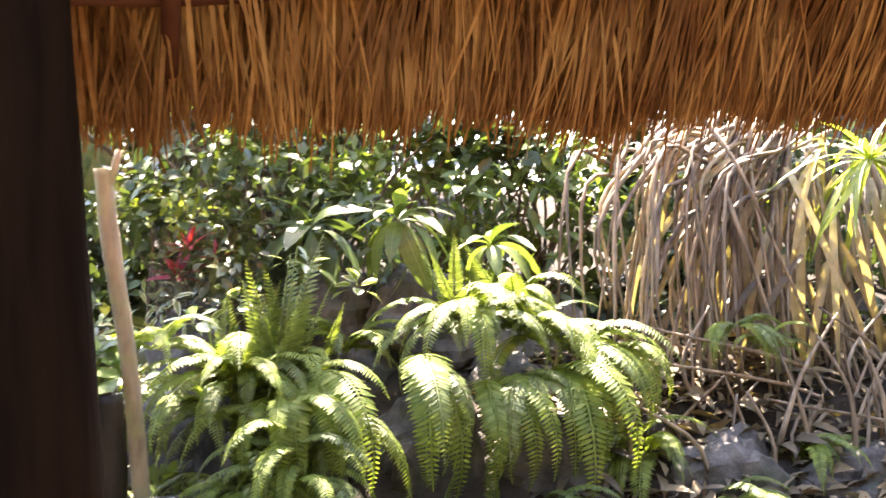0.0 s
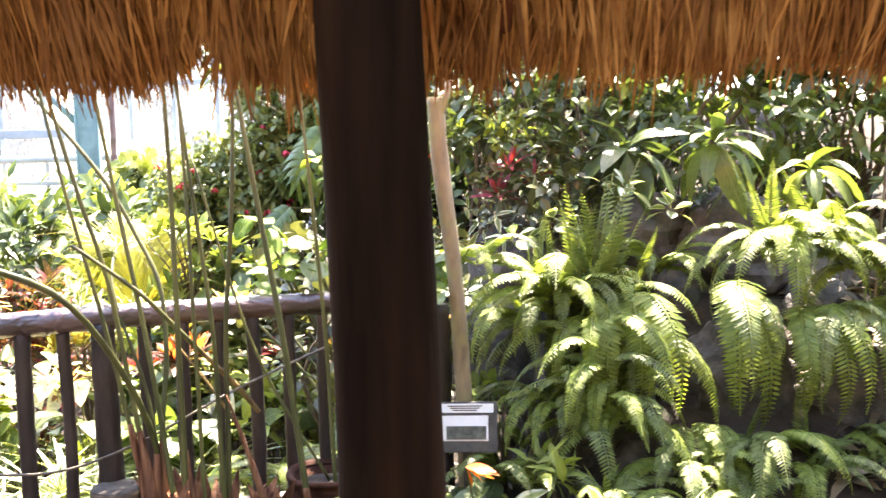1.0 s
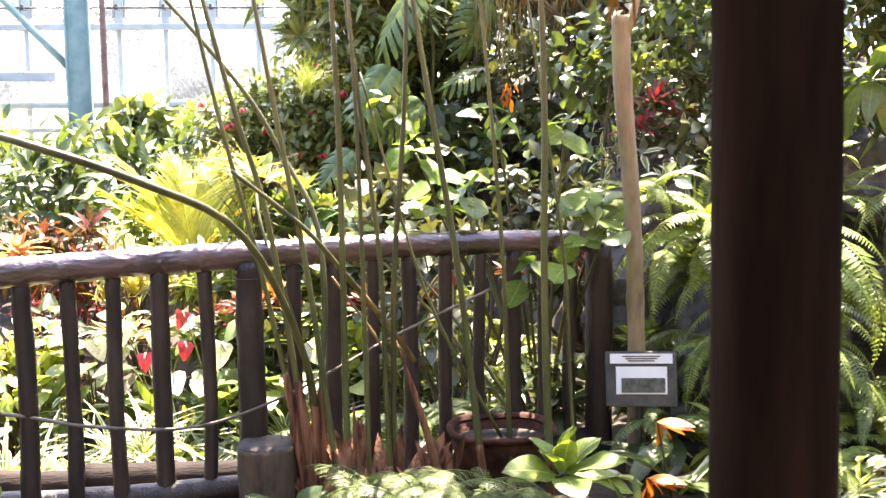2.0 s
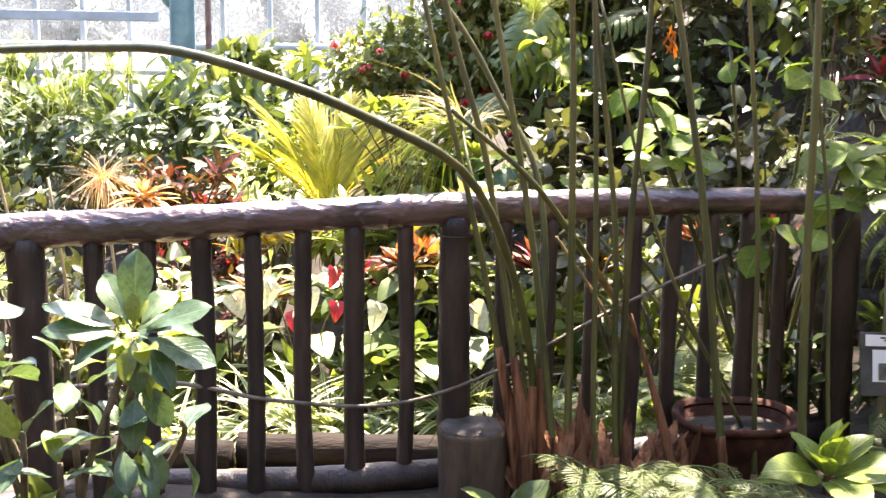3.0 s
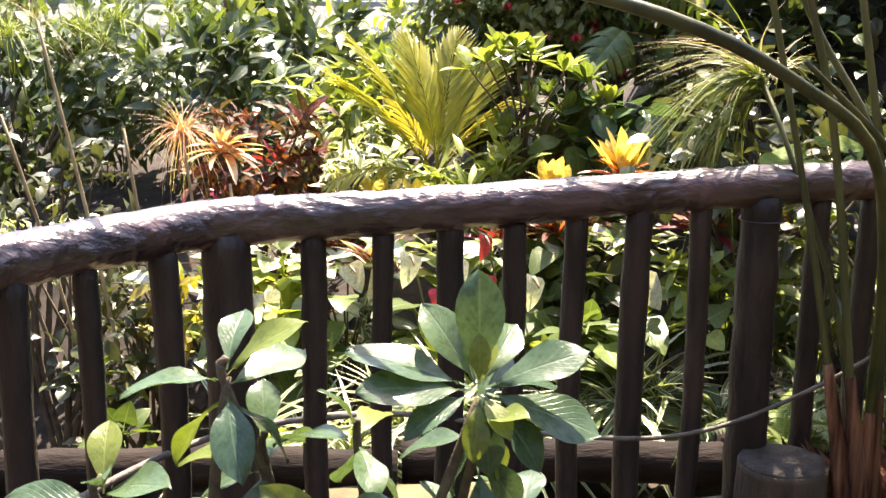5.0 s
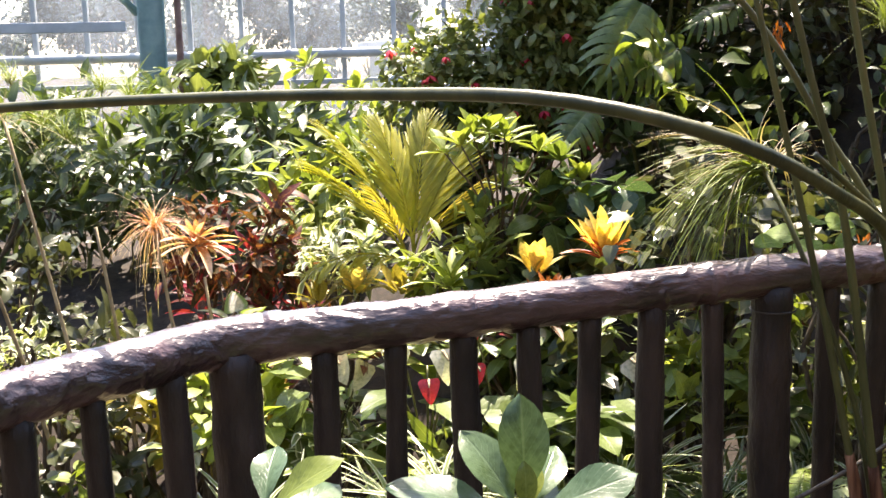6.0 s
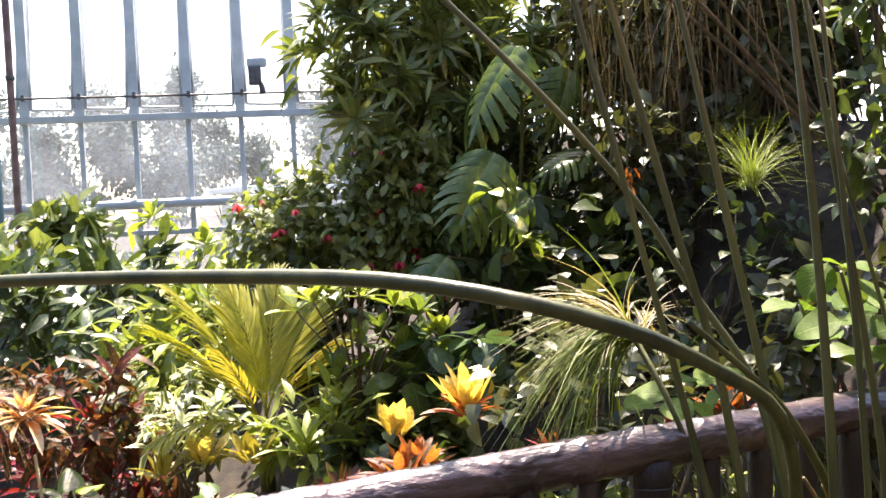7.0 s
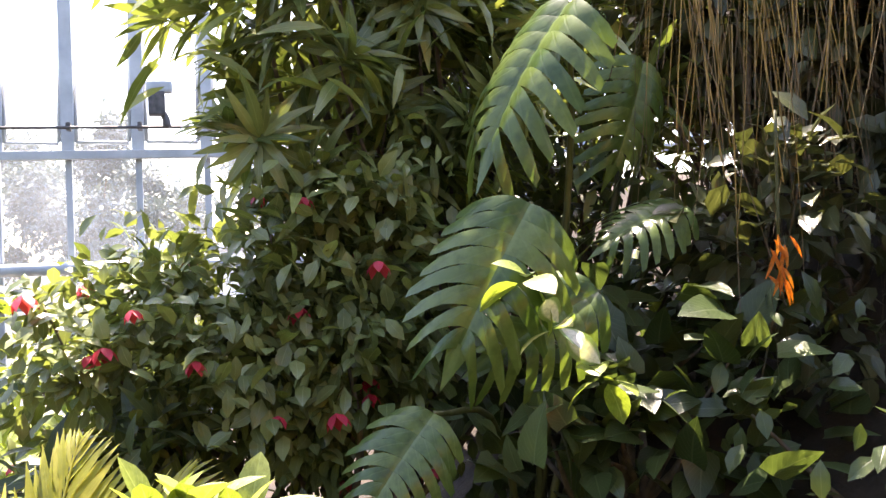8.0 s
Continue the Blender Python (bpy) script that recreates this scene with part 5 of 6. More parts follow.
for k in range(22):
    x, y = rng.uniform(-0.02, 0.45), rng.uniform(1.4, 2.0)
    rosette("croton", "croton with narrow dark red and bronze leaves", "croton", (x, y, ground_z(x, y) + rng.uniform(0.15, 0.42)), 12, 0.14, SPIKE, L_CROTON if k % 2 else L_RED, 260 + k, -10, 80, tilt=0.4)

sedge = thing("umbrella_sedge", "umbrella sedge with pale dry flower heads on thin stalks", "sedge", (-0.12, 1.2, 0.1))
so = np.array((-0.12, 1.2, 0.1))
for k, (bx, tx, ty, tz, n) in enumerate(((-0.05, -0.12, 1.3, 0.92, 170), (-0.2, -0.28, 1.15, 0.95, 0), (0.05, 0.02, 1.35, 0.75, 0), (-0.3, -0.5, 1.2, 1.25, 30), (-0.4, -0.6, 1.1, 1.0, 0))):
    b, t = np.array((bx, 1.15, 0.1)) - so, np.array((tx, ty, tz)) - so
    tube_part("stalk", [b, (b + t) / 2 + (0.01, 0, 0), t], [0.007, 0.005], STRAW, sedge, 10, 6)
    if n:
        tuft(sedge, t, (0, -0.2, 1), n, 0.165, L_PALEB if k == 0 else L_TAN, 300 + k, 1.5, 1.0)


def anthurium(at, label, leaves, spathes, size, seed):
    rng = np.random.default_rng(seed)
    ob = thing("anthurium", label, "anthurium", at)
    lm = mesh_of("leaf", HEART.v, HEART.f, HEART.uv, L_MID)
    for k in range(leaves):
        az = rng.uniform(0, 360)
        b = heading(az, 0) * rng.uniform(0.05, 0.13) + (0, 0, rng.uniform(0.1, 0.3))
        tube_part("stalk", [(0, 0, 0), b * 0.6 + (0, 0, 0.04), b], 0.0035, STEMG, ob, 6, 5)
        put("leaf", lm, ob, m=placed(b, heading(az, rng.uniform(-50, 15)), (0, 0, 1), size * rng.uniform(0.8, 1.2)))
    for mat, dx, dy, dz in spathes:
        b = np.array((dx, dy, dz))
        tube_part("stalk", [(0, 0, 0), b * 0.6 + (0, 0, 0.04), b], 0.003, STEMG, ob, 6, 5)
        d = np.array((rng.normal() * 0.3, -0.45, -0.75))
        spathe = put("spathe", mesh_of("spathe", HEART.v, HEART.f, HEART.uv, mat), ob, m=placed(b, d, (rng.normal() * 0.6, -1, 0.5 if mat is W else 1.4), size * (0.7 if mat is W else 0.5)))
        tube_part("spadix", [(0.04, 0, 0.02), (0.2, 0, 0.12), (0.38, 0, 0.2)], [0.05, 0.045, 0.025], STRAW, spathe, 6, 7, label="pale yellow spadix")
    return ob


W, R = L_SPATHEW, L_SPATHER
# Whitish rosettes for pale leaves and, as colour, the bed's blown-out spots.
for k, (x, y, z) in enumerate(((1.12, 1.02, 0.34), (0.42, 1.12, 0.36), (0.75, 1.3, 0.5), (0.12, 1.5, 0.55), (0.62, 1.75, 0.66), (1.75, 0.95, 0.3), (-0.4, 1.25, 0.35))):
    rosette("caladium", "caladium-like white heart leaves, partly painted blown highlights", "caladium", (x, y, z), 7, 0.15, Leaf("heart", 0.7, 7, 0.1, 0.3, 0.02, 0.3), L_WHITE_GLINT, 720 + k, 5, 55, tilt=0.3)
anthurium((0.62, 1.02, 0.2), "anthurium with white and red heart-shaped flowers", 12, ((W, 0.0, -0.2, 0.42), (R, -0.04, -0.2, 0.34), (R, 0.1, -0.19, 0.37), (W, -0.12, -0.18, 0.44)), 0.15, 400)
anthurium((0.35, 1.1, 0.2), "anthurium with white heart-shaped flowers", 10, ((W, 0.0, -0.05, 0.36), (W, 0.1, -0.04, 0.33)), 0.14, 401)
anthurium((0.85, 0.98, 0.18), "anthurium with broad green leaves and a pink flower", 14, ((W, 0.02, -0.12, 0.38), (R, -0.12, -0.1, 0.5)), 0.16, 402)
anthurium((1.15, 0.9, 0.15), "anthurium with broad green leaves", 16, ((W, 0.05, -0.05, 0.40),), 0.17, 403)
anthurium((1.5, 0.9, 0.2), "anthurium with dark green leaves", 14, ((R, 0.3, 0.0, 0.6),), 0.17, 404)
anthurium((0.1, 1.0, 0.15), "anthurium with green leaves", 12, ((W, 0, 0, 0.35),), 0.15, 405)
for k in range(16):
    x, y = 0.05 + 0.13 * k, 0.86 + 0.06 * math.sin(3 * k)
    rosette("spider_plant", "spider plant with arching cream-striped leaves", "plant", (x, y - 0.17 - 0.05 * math.sin(7 * k), 0.15 + 0.06 * math.sin(5 * k)), 34, 0.33, Leaf("blade", 0.08, 7, 0.2, 0.9), L_STRAP, 420 + k, 15, 85, tilt=0.3)
for k, (x, y, z, rx, rz, n, shape, size, mat) in enumerate((
        (0.05, 1.0, 0.42, 0.16, 0.16, 200, "obovate", 0.09, L_LIME), (-0.15, 1.3, 0.4, 0.25, 0.22, 260, "lance", 0.09, L_DEEP), (-0.6, 1.5, 0.55, 0.35, 0.35, 420, "oval", 0.07, L_DEEP), (-0.5, 1.1, 0.6, 0.12, 0.1, 200, "oval", 0.04, L_VARI),
        (0.42, 2.0, 0.8, 0.2, 0.16, 320, "lance", 0.09, L_VARI), (1.4, 1.85, 0.72, 0.3, 0.14, 260, "heart", 0.10, L_DARK), (1.05, 1.2, 0.5, 0.3, 0.15, 240, "heart", 0.09, L_MID), (1.9, 0.95, 0.5, 0.4, 0.25, 300, "oval", 0.09, L_SUN))):
    bush("shrub", "leafy shrub in the sunlit bed", "shrub", (x, y, ground_z(x, y)), (x, y, z), (rx, 0.2, rz), n, shape, size, mat, 440 + k, 18, 5)

for k, (x, y, z, rx, rz, n, shape, size, mat) in enumerate((
        (0.7, 0.98, 0.22, 0.2, 0.1, 70, "lance", 0.14, L_SUN), (0.98, 1.0, 0.34, 0.16, 0.16, 70, "oval", 0.13, L_DARK), (1.15, 1.02, 0.4, 0.13, 0.18, 60, "oval", 0.13, L_DEEP), (0.3, 1.05, 0.26, 0.2, 0.1, 90, "lance", 0.12, L_VARI), (0.0, 1.15, 0.38, 0.2, 0.2, 150, "obovate", 0.10, L_OLIVE),
        (0.15, 1.72, 0.78, 0.26, 0.16, 330, "lance", 0.11, L_CROTON), (0.5, 1.7, 0.72, 0.12, 0.1, 120, "lance", 0.09, L_VARI), (0.95, 1.6, 0.68, 0.25, 0.12, 240, "lance", 0.11, L_SUN), (0.6, 2.3, 0.9, 0.4, 0.15, 420, "lance", 0.13, L_SUN), (1.1, 2.4, 0.95, 0.35, 0.2, 420, "lance", 0.12, L_DARK), (-0.3, 1.0, 0.3, 0.25, 0.2, 220, "oval", 0.07, L_DEEP), (1.5, 1.0, 0.4, 0.25, 0.2, 200, "lance", 0.13, L_SUN), (2.0, 1.0, 0.4, 0.3, 0.25, 200, "lance", 0.13, L_VARI), (1.2, 1.5, 0.62, 0.3, 0.12, 260, "heart", 0.09, L_DARK), (-0.9, 1.4, 0.5, 0.4, 0.35, 400, "oval", 0.07, L_DEEP))):
    bush("shrub", "leafy light-catching shrub in the bed", "shrub", (x, y, ground_z(x, y)), (x, y, z), (rx, 0.15, rz), n, shape, size, mat, 700 + k, 16, 4)

rosette("broad_leaved_plant", "plant with large pale variegated leaves in the bank", "plant", (0.2, 2.05, 0.98), 4, 0.14, BROAD, L_WHITE_GLINT, 760, -5, 60, tilt=0.4)
for k, (x, y, z) in enumerate(((1.2, 1.6, 0.84), (1.3, 1.62, 0.95), (1.36, 1.55, 0.84), (1.46, 1.6, 0.95), (1.28, 1.52, 0.74))):
    rosette("broad_leaved_plant", "plant with large round dull-green leaves", "plant", (x, y, z), 8, 0.17, Leaf("oval", 0.76, 7, 0.1, 0.35, 0.02, 0.15), L_SHRUB if k % 2 else L_MID, 770 + k, -50, 40, tilt=0.4)

for k, (x, y, z, mat, s) in enumerate(((0.98, 0.72, 0.42, L_MID, 0.17), (1.08, 0.75, 0.3, L_MID, 0.16), (0.88, 0.8, 0.32, L_SUN, 0.13), (0.12, 0.95, 0.42, L_LIME, 0.12), (-0.1, 0.95, 0.35, L_VARI, 0.12), (1.35, 0.8, 0.4, L_SUN, 0.15), (1.6, 0.75, 0.35, L_DARK, 0.16), (1.85, 0.8, 0.45, L_SUN, 0.14), (-0.35, 0.9, 0.3, L_LIME, 0.12))):
    rosette("heart_leaved_plant", "plant with bright yellow-green heart-shaped leaves", "plant", (x, y, z), 9, s, Leaf("heart", 0.72, 7, 0.12, 0.3, 0.02, 0.35), mat, 800 + k, -20, 70, tilt=0.4)
for k, (x, y, z, mat, s) in enumerate(((0.78, 0.6, 0.16, L_MID, 0.15), (0.95, 0.58, 0.2, L_DARK, 0.16), (1.12, 0.6, 0.14, L_MID, 0.15), (1.3, 0.62, 0.2, L_DARK, 0.15), (1.5, 0.6, 0.18, L_MID, 0.14), (0.6, 0.62, 0.1, L_SUN, 0.12), (0.1, 0.66, 0.14, L_SUN, 0.12), (-0.3, 0.7, 0.2, L_MID, 0.13))):
    rosette("heart_leaved_plant", "low plant with broad heart-shaped leaves hanging over the edging", "plant", (x, y, z), 11, s, Leaf("heart", 0.72, 7, 0.12, 0.3, 0.02, 0.35), mat, 860 + k, -25, 65, tilt=0.4)
for k, (x, y, z) in enumerate(((0.25, 1.05, 0.55), (0.5, 1.1, 0.52), (0.8, 1.1, 0.56), (1.15, 1.05, 0.58), (-0.2, 1.1, 0.5), (1.45, 1.0, 0.5))):
    rosette("caladium", "caladium-like white heart leaves, partly painted blown highlights", "caladium", (x, y, z), 8, 0.12, Leaf("heart", 0.7, 7, 0.1, 0.3, 0.02, 0.3), L_WHITE_GLINT, 820 + k, 0, 60, tilt=0.4)

# Row of white rosettes; the sun-blown leaf brightness is in their colour.
for k in range(9):
    x, y = 0.12 + 0.17 * k, 1.18 + 0.07 * math.sin(2.3 * k)
    rosette("caladium", "caladium-like white heart leaves, partly painted blown highlights", "caladium", (x, y, 0.56 + 0.05 * math.sin(4 * k)), 8, 0.13, Leaf("heart", 0.7, 7, 0.1, 0.3, 0.02, 0.3), L_WHITE_GLINT if k % 3 else L_VARI, 850 + k, -10, 50, tilt=0.4)
rosette("pale_fern_plant", "small plant with whitish narrow leaves beside the palm", "plant", (0.6, 1.78, 0.74), 14, 0.16, Leaf("lance", 0.26, 6, 0.2, 0.3), L_WHITE_GLINT, 870, -10, 60, tilt=0.4)

# left bank
for k, (x, y, z, rx, ry, rz, n, shape, size, mat, lab) in enumerate((
        (-0.7, 2.3, 0.88, 0.5, 0.3, 0.28, 900, "lance", 0.12, L_DARK, "ginger clump with narrow striped leaves"), (0.0, 2.3, 0.92, 0.4, 0.3, 0.22, 620, "lance", 0.13, L_DARK, "ginger clump with narrow drooping leaves"), (0.35, 2.6, 1.0, 0.3, 0.3, 0.25, 420, "lance", 0.16, L_DARK, "dark glossy shrub in the bank"),
        (-0.2, 2.9, 0.98, 0.6, 0.3, 0.19, 850, "lance", 0.13, L_MID, "light green shrub with narrow leaves"), (0.2, 3.3, 1.13, 0.3, 0.25, 0.2, 600, "oval", 0.12, L_FSHRUB, "dark shrub with drooping shiny leaves by the glass"), (-0.9, 3.2, 1.02, 0.6, 0.3, 0.2, 800, "oval", 0.11, L_MID, "yellow-green shrub by the column"), (-1.4, 2.2, 0.8, 0.5, 0.4, 0.38, 800, "oval", 0.10, L_DARK, "dark shrub at the side"),
        (0.75, 3.1, 1.0, 0.35, 0.3, 0.2, 500, "lance", 0.11, L_LIME, "pale lime shrub behind the palm"))):
    bush("shrub", lab, "shrub", (x, y, ground_z(x, y)), (x, y, z), (rx, ry, rz), n, shape, size, mat, 460 + k, 26, 6)
for k, (x, y, z) in enumerate(((0.55, 2.85, 1.33), (0.78, 2.9, 1.22))):
    rosette("lime_sapling", "thin sapling with bright lime leaves", "sapling", (x, y, z), 18, 0.11, Leaf("obovate", 0.4, 6, 0.2, 0.2), L_LIME, 480 + k, -20, 85, tilt=0.3)
for k in range(9):
    x, y = -0.82 + 0.075 * k, 2.35 + 0.18 * math.sin(k * 2)
    g = thing("sedge_tuft", "pale yellow-green umbrella sedge tuft", "sedge", (x, y, 0.95))
    lean, tall = 0.1 * math.sin(2.7 * k), 0.24 + 0.1 * math.sin(1.9 * k)
    tube_part("stalk", [(0, 0, -0.5), (0.3 * lean, 0, -0.1), (lean, 0, tall)], [0.0035, 0.002], STEMG, g, 8, 5)
    tuft(g, (lean, 0, tall), (0, 0, 1), 90, 0.19, L_THREAD, 490 + k, 1.1, 0.9, thick=0.02)

# ---- back bank: flowering bush, monstera, tall trees ----
bush("flowering_shrub", "dense dark shrub dotted with small red flowers", "shrub", (1.28, 2.7, 0.75), (1.27, 2.62, 1.24), (0.42, 0.24, 0.32), 4200, "oval", 0.06, L_FSHRUB, 500, 90, 9, (L_FLOWP, 24, 0.042), droop=0.5)
bush("flowering_shrub", "dense dark shrub dotted with small red flowers", "shrub", (1.55, 2.65, 0.75), (1.58, 2.58, 1.38), (0.32, 0.22, 0.36), 2600, "oval", 0.064, L_FSHRUB, 501, 56, 6, (L_FLOWP, 10, 0.042), droop=0.5)
bush("tall_tree", "tall dark tree with pointed leaf whorls before the glass", "tree", (1.9, 3.0, 0.8), (1.72, 2.8, 2.02), (0.47, 0.3, 0.54), 700, "willow", 0.16, L_TREE, 502, 110, 9, whorl=22)
bush("tall_tree", "tall dark tree with pointed leaf whorls before the glass", "tree", (2.5, 3.4, 0.8), (2.4, 3.2, 2.2), (0.6, 0.35, 0.65), 700, "willow", 0.17, L_TREE, 503, 80, 9, whorl=20)
bush("tall_tree", "dark broad-leaved tree filling the bank behind", "tree", (2.2, 3.3, 0.8), (2.15, 3.25, 1.75), (0.45, 0.25, 0.5), 1100, "oval", 0.10, L_DEEP, 504, 50, 8)
for k, (x, y, z, n, shape, size, mat) in enumerate(((2.4, 2.9, 1.25, 900, "oval", 0.09, L_DARK), (3.0, 2.6, 1.5, 1300, "oval", 0.10, L_DEEP), (2.6, 3.2, 1.75, 500, "lance", 0.12, L_TREE), (3.5, 3.5, 2.3, 1700, "oval", 0.12, L_DEEP), (3.15, 3.1, 2.35, 1300, "oval", 0.12, L_DEEP), (4.3, 3.2, 2.3, 1500, "oval", 0.12, L_DEEP), (3.8, 3.0, 2.65, 1300, "oval", 0.12, L_DEEP), (3.9, 3.4, 2.2, 1400, "oval", 0.12, L_DEEP), (3.5, 2.8, 2.1, 1300, "oval", 0.11, L_DEEP), (2.2, 2.4, 1.0, 500, "heart", 0.11, L_DARK), (2.7, 2.0, 1.0, 600, "oval", 0.08, L_DARK))):
    bush("shrub", "deep shaded climbing foliage with scattered light leaves", "shrub", (x, y, ground_z(x, y)), (x, y, z), (0.5, 0.35, 0.45), n, shape, size, mat, 510 + k, 34, 8)


def monstera_mesh(name, material, fingers=7, width=0.4, seed=0):
    """A unit split leaf along +x: curved fingers part from a broad middle, with slots and holes between them."""
    rng = np.random.default_rng(seed)
    v, f, uv = [], [], []
    for s in (-1, 1):
        for k in range(fingers):
            xa, xb = k / fingers * 0.86, (k + 1) / fingers * 0.86
            xm = (xa + xb) / 2
            reach = width * (math.sin(math.pi * (0.16 + 0.8 * xm / 0.86) ** 0.85) ** 0.6) * rng.uniform(0.92, 1.06)
            sweep = 0.10 + 0.16 * xm
            b = len(v)
            cols = 7
            for i, fr in enumerate((0.0, 0.5, 1.0)):
                for j in range(cols):
                    t = j / (cols - 1)
                    half = (xb - xa) / 2 * (1.0 if t < 0.45 else 0.9 if t < 0.6 else 0.88 if t < 0.95 else 0.45)
                    x = xm + (fr - 0.5) * 2 * half + sweep * t ** 1.6
                    z = 0.05 * math.sin(math.pi * t) - 0.14 * t * t - 0.22 * x * x + 0.012 * (0.5 - abs(fr - 0.5))
                    v.append((x, s * reach * t, z))
                    uv.append((0.5 + s * t * 0.5, x))
            for i in range(2):
                for j in range(cols - 1):
                    q = (b + i * cols + j, b + i * cols + j + 1, b + (i + 1) * cols + j + 1, b + (i + 1) * cols + j)
                    f.append(q if s < 0 else q[::-1])
    b = len(v)
    v += [(0.84, -0.07, -0.155), (0.84, 0.07, -0.155), (1.08, 0.0, -0.27), (0.84, 0.0, -0.14)]
    uv += [(0.4, 0.84), (0.6, 0.84), (0.5, 1.0), (0.5, 0.84)]
    f += [(b, b + 2, b + 3, b + 3)[:3], (b + 3, b + 2, b + 1)]
    return mesh_of(name, np.array(v), f, np.array(uv), material)


L_MON = leaf_mat("leaf_monstera", (0.07, 0.13, 0.03), (0.16, 0.225, 0.055), 0.35, 0.28, 0.12)
monstera = thing("monstera", "monstera with large slotted green leaves", "monstera", (2.0, 2.5, 0.75))
mo = np.array((2.0, 2.5, 0.75))
mm = [monstera_mesh("leaf", L_MON, 8, 0.42, k) for k in range(2)]
for k, ((x, y, z), d, up, s) in enumerate((((1.8, 2.1, 1.6), (-0.27, -0.08, -0.34), (-0.45, -0.8, 0.35), 0.37), ((1.95, 2.1, 1.42), (-0.33, 0.0, -0.13), (0.1, -0.75, 0.6), 0.3), ((1.97, 2.2, 2.03), (-0.33, 0.0, -0.36), (-0.85, -0.25, 0.55), 0.42), ((2.35, 2.35, 1.6), (-0.45, -0.1, -0.08), (0, -0.4, 0.9), 0.28), ((2.4, 2.55, 1.98), (-0.15, -0.1, -0.4), (0.2, -0.95, 0.2), 0.33), ((1.6, 2.15, 1.2), (-0.3, -0.1, -0.25), (0, -0.5, 0.8), 0.26))):
    c = np.array((x, y, z)) - mo
    put("leaf", mm[k % 2], monstera, m=placed(c, d, up, s))
    tube_part("stalk", [(0, 0, -0.05), c * 0.6 + (0.1, 0.1, 0.1), c], [0.011, 0.006], STEMG, monstera, 10, 6)

sapling = thing("young_tree", "young tree with upright yellow-green leaf whorls", "tree", (1.06, 1.66, 0.56))
ym = Leaf("obovate", 0.42, 6, 0.25, 0.15)
ym2 = mesh_of("leaf", ym.v, ym.f, ym.uv, L_MID)
ym = mesh_of("leaf", ym.v, ym.f, ym.uv, L_SUN)
rng = np.random.default_rng(71)
for k in range(22):
    x, z = (rng.uniform(-0.1, 0.32), rng.uniform(0.2, 0.52)) if k > 6 else (-0.2 + 0.05 * k, 0.6 - 0.025 * abs(k - 3))
    c = np.array((x, rng.normal() * 0.08, z))
    tube_part("twig", [(0, 0, -0.1), c * (0.3, 0.3, 0.6), c], [0.006, 0.003], TWIG, sapling, 8, 6)
    for j in range(8):
        put("leaf", ym if k < 9 else ym2, sapling, m=placed(c, heading(137.5 * j, rng.uniform(5, 75)), (0, 0, 1), rng.uniform(0.08, 0.13)))
orange = thing("hanging_orange_flower", "hanging orange flower cluster in deep shade", "flower", (2.4, 2.15, 1.52))
tube_part("stalk", [(0.02, 0.02, 0.3), (0.01, 0.01, 0.15), (0, 0, 0)], 0.004, STEMG, orange, 6, 5)
for k in range(18):
    put("petal", pet, orange, m=placed((rng.normal() * 0.012, 0, 0.03 - 0.006 * k), (rng.normal() * 0.5, -0.3, -0.8), (0, -1, 0.2), 0.06, 0.9))

for k, (x, y, z) in enumerate(((1.77, 2.0, 1.36), (1.86, 2.0, 1.26), (1.7, 2.0, 1.45))):
    rosette("climbing_vine", "climbing vine with pale yellow-green leaves", "vine", (x, y, z), 5, 0.1, Leaf("oval", 0.6, 6, 0.2, 0.3), L_LIME if k else L_WHITE_GLINT, 790 + k, -50, 40, tilt=0.4)

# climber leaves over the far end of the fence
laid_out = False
climber = thing("soft_leaved_climber", "soft round-leaved climber over the fence end", "climber", (2.2, 0.4, 0.25))
co = np.array((2.2, 0.4, 0.25))
cm = Leaf("oval", 0.74, 8, 0.12, 0.25, 0.04, 0.08)
cmesh = [mesh_of("leaf", cm.v, cm.f, cm.uv, mat) for mat in (L_CLIMB, L_CLIMB, L_CLIMB, L_MID)]
for k, (x, y, z, n, s) in enumerate(((1.7, 0.2, 1.33, 6, 0.12), (1.76, 0.22, 1.17, 7, 0.13), (1.9, 0.35, 1.18, 7, 0.15), (2.01, 0.4, 1.48, 5, 0.11), (2.26, 0.36, 1.4, 7, 0.12), (2.4, 0.34, 1.16, 8, 0.14), (2.3, 0.15, 1.17, 8, 0.125), (2.35, 0.1, 1.07, 5, 0.13), (2.25, 0.1, 0.97, 4, 0.13), (1.52, 0.7, 0.98, 5, 0.12), (1.62, 0.7, 1.0, 3, 0.12), (2.08, 0.12, 0.93, 4, 0.12), (1.9, 0.7, 1.2, 4, 0.12))):
    c = np.array((x, y, z)) - co
    tube_part("stem", [(0, 0, -0.1), c * 0.5 + (0, 0.05, 0), c], [0.008, 0.005], STEMG, climber, 10, 6)
    for j in range(n):
        put("leaf", cmesh[int(rng.integers(4))], climber, m=placed(c + rng.normal(size=3) * 0.03, heading(137.5 * j + 40 * k, rng.uniform(-45, 35)) + (0, -0.25, 0), (rng.normal() * 0.35, -0.35 + rng.normal() * 0.35, 1), s * rng.uniform(0.7, 1.15)))
for k, (x, y, z, n, shape, size, mat) in enumerate(((2.0, 1.3, 0.75, 230, "oval", 0.10, L_DEEP), (2.6, 1.4, 1.0, 330, "oval", 0.11, L_DEEP), (1.75, 1.9, 0.85, 300, "heart", 0.10, L_DEEP))):
    bush("shrub", "shaded leafy shrub behind the fence end", "shrub", (x, y, ground_z(x, y)), (x, y, z), (0.4, 0.25, 0.4), n, shape, size, mat, 540 + k, 24, 6)

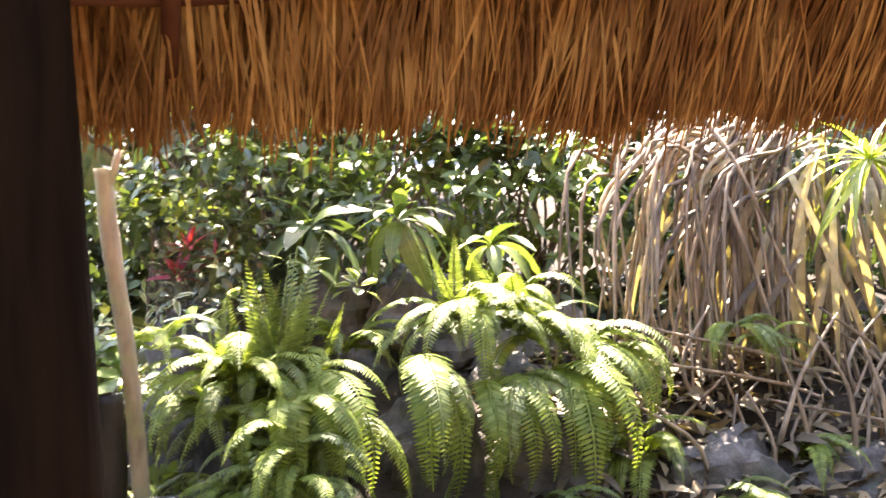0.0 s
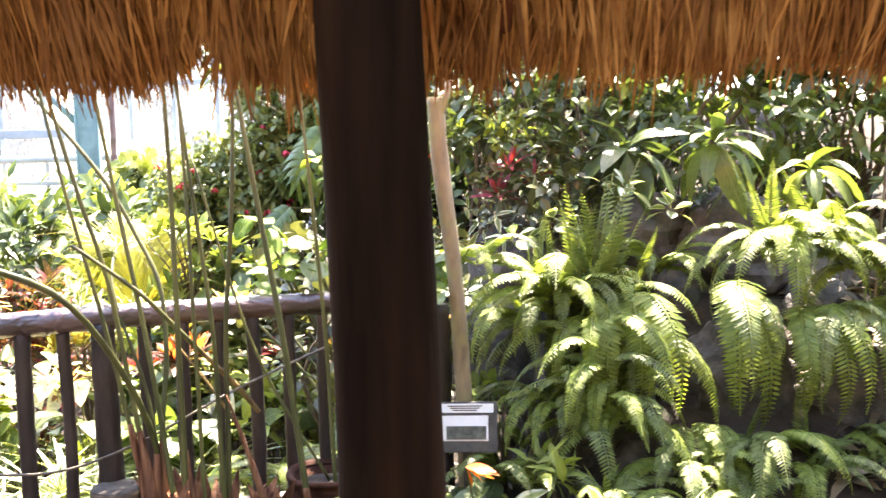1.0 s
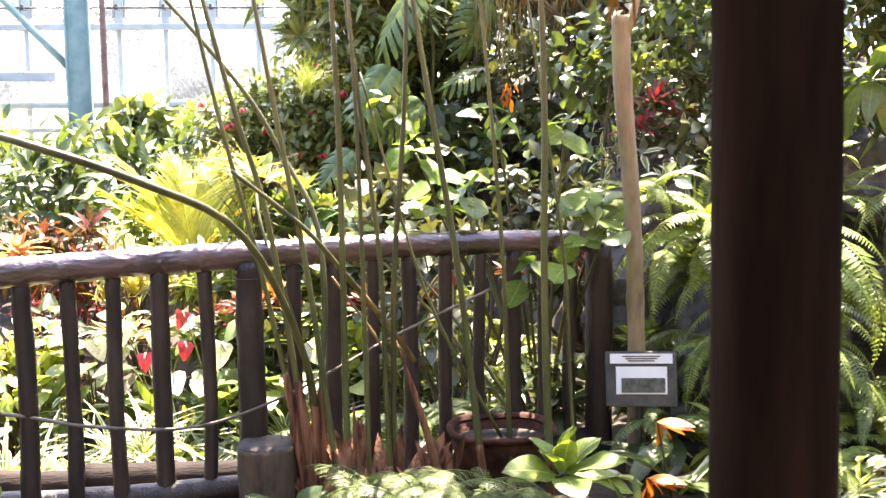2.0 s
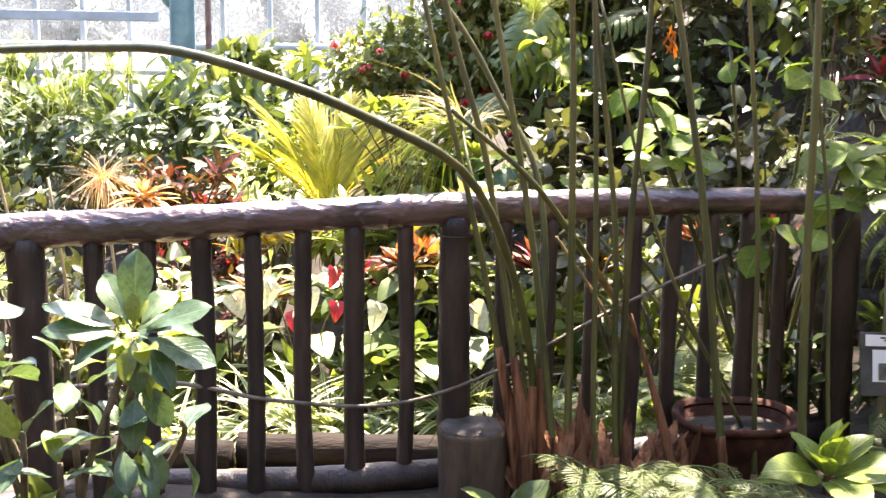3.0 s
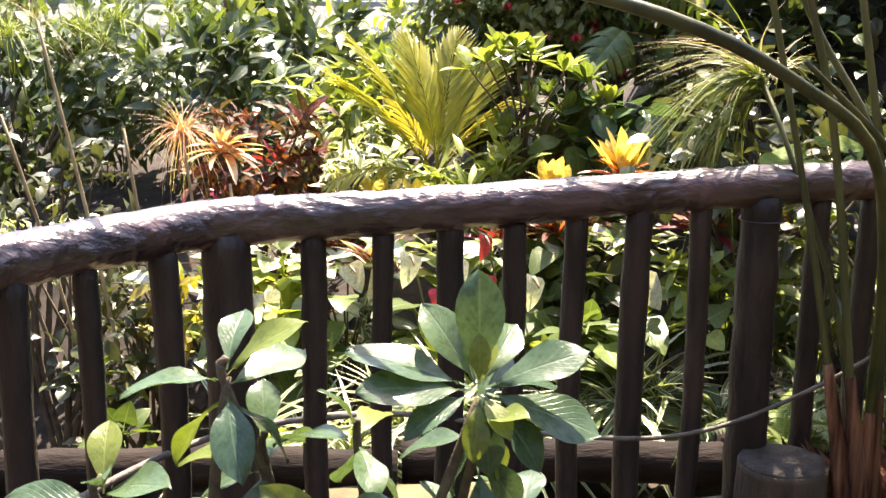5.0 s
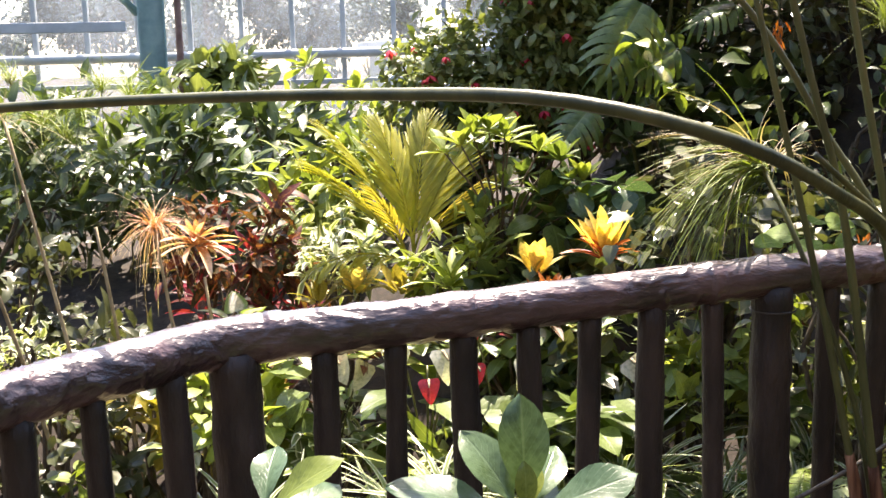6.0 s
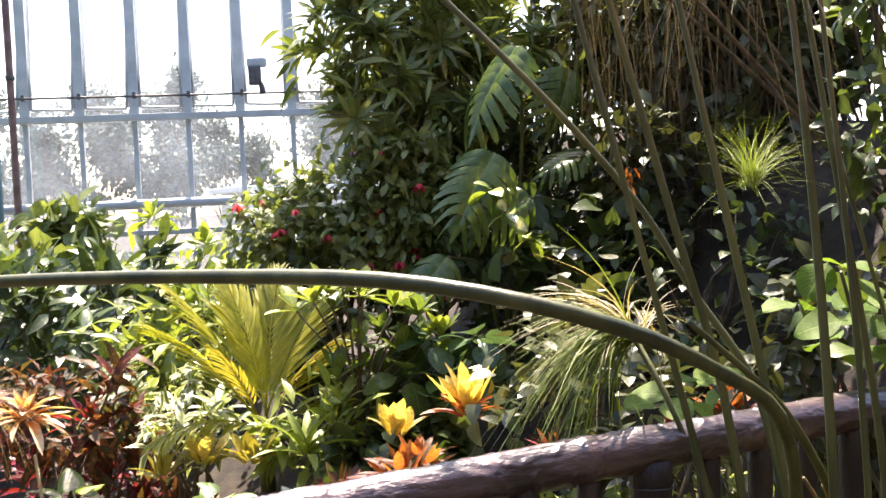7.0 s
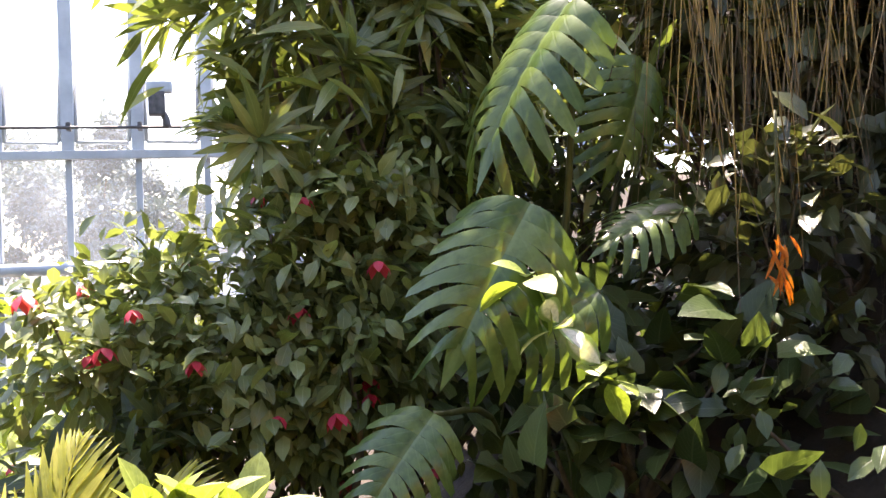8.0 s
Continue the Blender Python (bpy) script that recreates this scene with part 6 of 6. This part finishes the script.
# low undergrowth round the sign and behind the fence end
for k, (x, y, z, rx, ry, rz, n, shape, size, mat, lab) in enumerate((
        (2.15, 0.42, 0.42, 0.22, 0.12, 0.2, 150, "oval", 0.10, L_DARK, "low dark glossy undergrowth behind the fence end"), (2.78, -0.12, 0.3, 0.25, 0.15, 0.14, 160, "lance", 0.13, L_SUN, "low leafy undergrowth beside the sign"), (3.1, -0.45, 0.22, 0.3, 0.15, 0.1, 170, "lance", 0.14, L_VARI, "low undergrowth with pale striped leaves"),
        (2.62, 0.32, 0.5, 0.2, 0.12, 0.22, 120, "oval", 0.09, L_MID, "leafy undergrowth behind the bare trunk"), (2.3, -0.62, 0.22, 0.25, 0.12, 0.08, 120, "lance", 0.12, L_DARK, "low dark undergrowth at the bed edge"), (2.7, -0.62, 0.2, 0.25, 0.12, 0.1, 130, "oval", 0.09, L_MID, "low leafy undergrowth at the bed edge"))):
    bush("undergrowth", lab, "undergrowth", (x, y, ground_z(x, y)), (x, y, z), (rx, ry, rz), n, shape, size, mat, 880 + k, 14, 4)
for k, (x, y, z) in enumerate(((1.45, 0.5, 0.18), (1.72, 0.52, 0.22), (2.0, 0.55, 0.28), (2.55, 0.12, 0.28))):
    fern("dark fern with arching fronds behind the fence end", (x, y, z), 12, 0.42, hang, 890 + k, 30, 80)

# unseen crowns added above the beds; their shade dapples fence end and back bank
bush("unseen_shade_tree", "added tree out of view whose crown shades the beds", "tree", (3.3, 1.9, 0.9), (2.9, 1.35, 3.2), (0.75, 0.6, 0.4), 330, "oval", 0.13, L_MID, 600, 9, 6)
bush("unseen_shade_tree", "added tree out of view whose crown shades the beds", "tree", (4.4, 3.6, 0.9), (4.2, 3.5, 3.4), (1.2, 0.9, 0.6), 900, "oval", 0.14, L_MID, 601, 34, 12)
bush("unseen_shade_tree", "added tree out of view whose crown shades the rockery", "tree", (4.6, 2.3, 0.9), (3.9, 2.0, 3.2), (0.9, 0.55, 0.35), 420, "oval", 0.13, L_MID, 602, 10, 6)
bush("unseen_shade_tree", "added tree out of view whose crown shades the fence end", "tree", (3.9, 2.7, 0.9), (2.4, 2.35, 3.15), (0.65, 0.55, 0.3), 560, "oval", 0.13, L_MID, 604, 16, 1)
bush("unseen_shade_tree", "added slender tree out of view shading the fence end", "tree", (3.9, 2.4, 0.9), (1.9, 1.45, 3.1), (0.65, 0.45, 0.25), 620, "oval", 0.13, L_MID, 605, 14, 1)
bush("unseen_shade_tree", "added slender tree out of view shading the fence foot", "tree", (4.0, 2.5, 0.9), (0.85, 1.5, 3.05), (0.7, 0.24, 0.2), 420, "oval", 0.13, L_MID, 606, 12, 1)
roots = Mass()
fibre = Thin("strap", 0.002, 5, 0.1, 0.05)
rng = np.random.default_rng(88)
for _ in range(320):
    x, y = rng.uniform(2.35, 3.6), rng.uniform(2.3, 2.7)
    top = rng.uniform(1.9, 2.8)
    roots.add(fibre, (x - 2.9, y - 2.5, top - 2.2), (rng.normal() * 0.12, rng.normal() * 0.1, -1), (rng.normal(), -1, 0), rng.uniform(0.4, 0.9), rng.uniform(0.5, 1.3))
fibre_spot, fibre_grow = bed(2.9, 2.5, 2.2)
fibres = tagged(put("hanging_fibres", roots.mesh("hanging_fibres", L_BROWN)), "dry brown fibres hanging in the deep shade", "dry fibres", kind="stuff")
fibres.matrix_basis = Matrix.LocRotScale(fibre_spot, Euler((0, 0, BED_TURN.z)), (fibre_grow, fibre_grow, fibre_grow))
# one more unseen crown, added to shade the dead stems
bush("unseen_shade_tree", "added tree out of view whose crown shades the dead stems", "tree", (7.4, 2.2, 0.9), (6.7, 1.7, 3.2), (0.9, 0.6, 0.35), 520, "oval", 0.13, L_MID, 603, 12, 6)
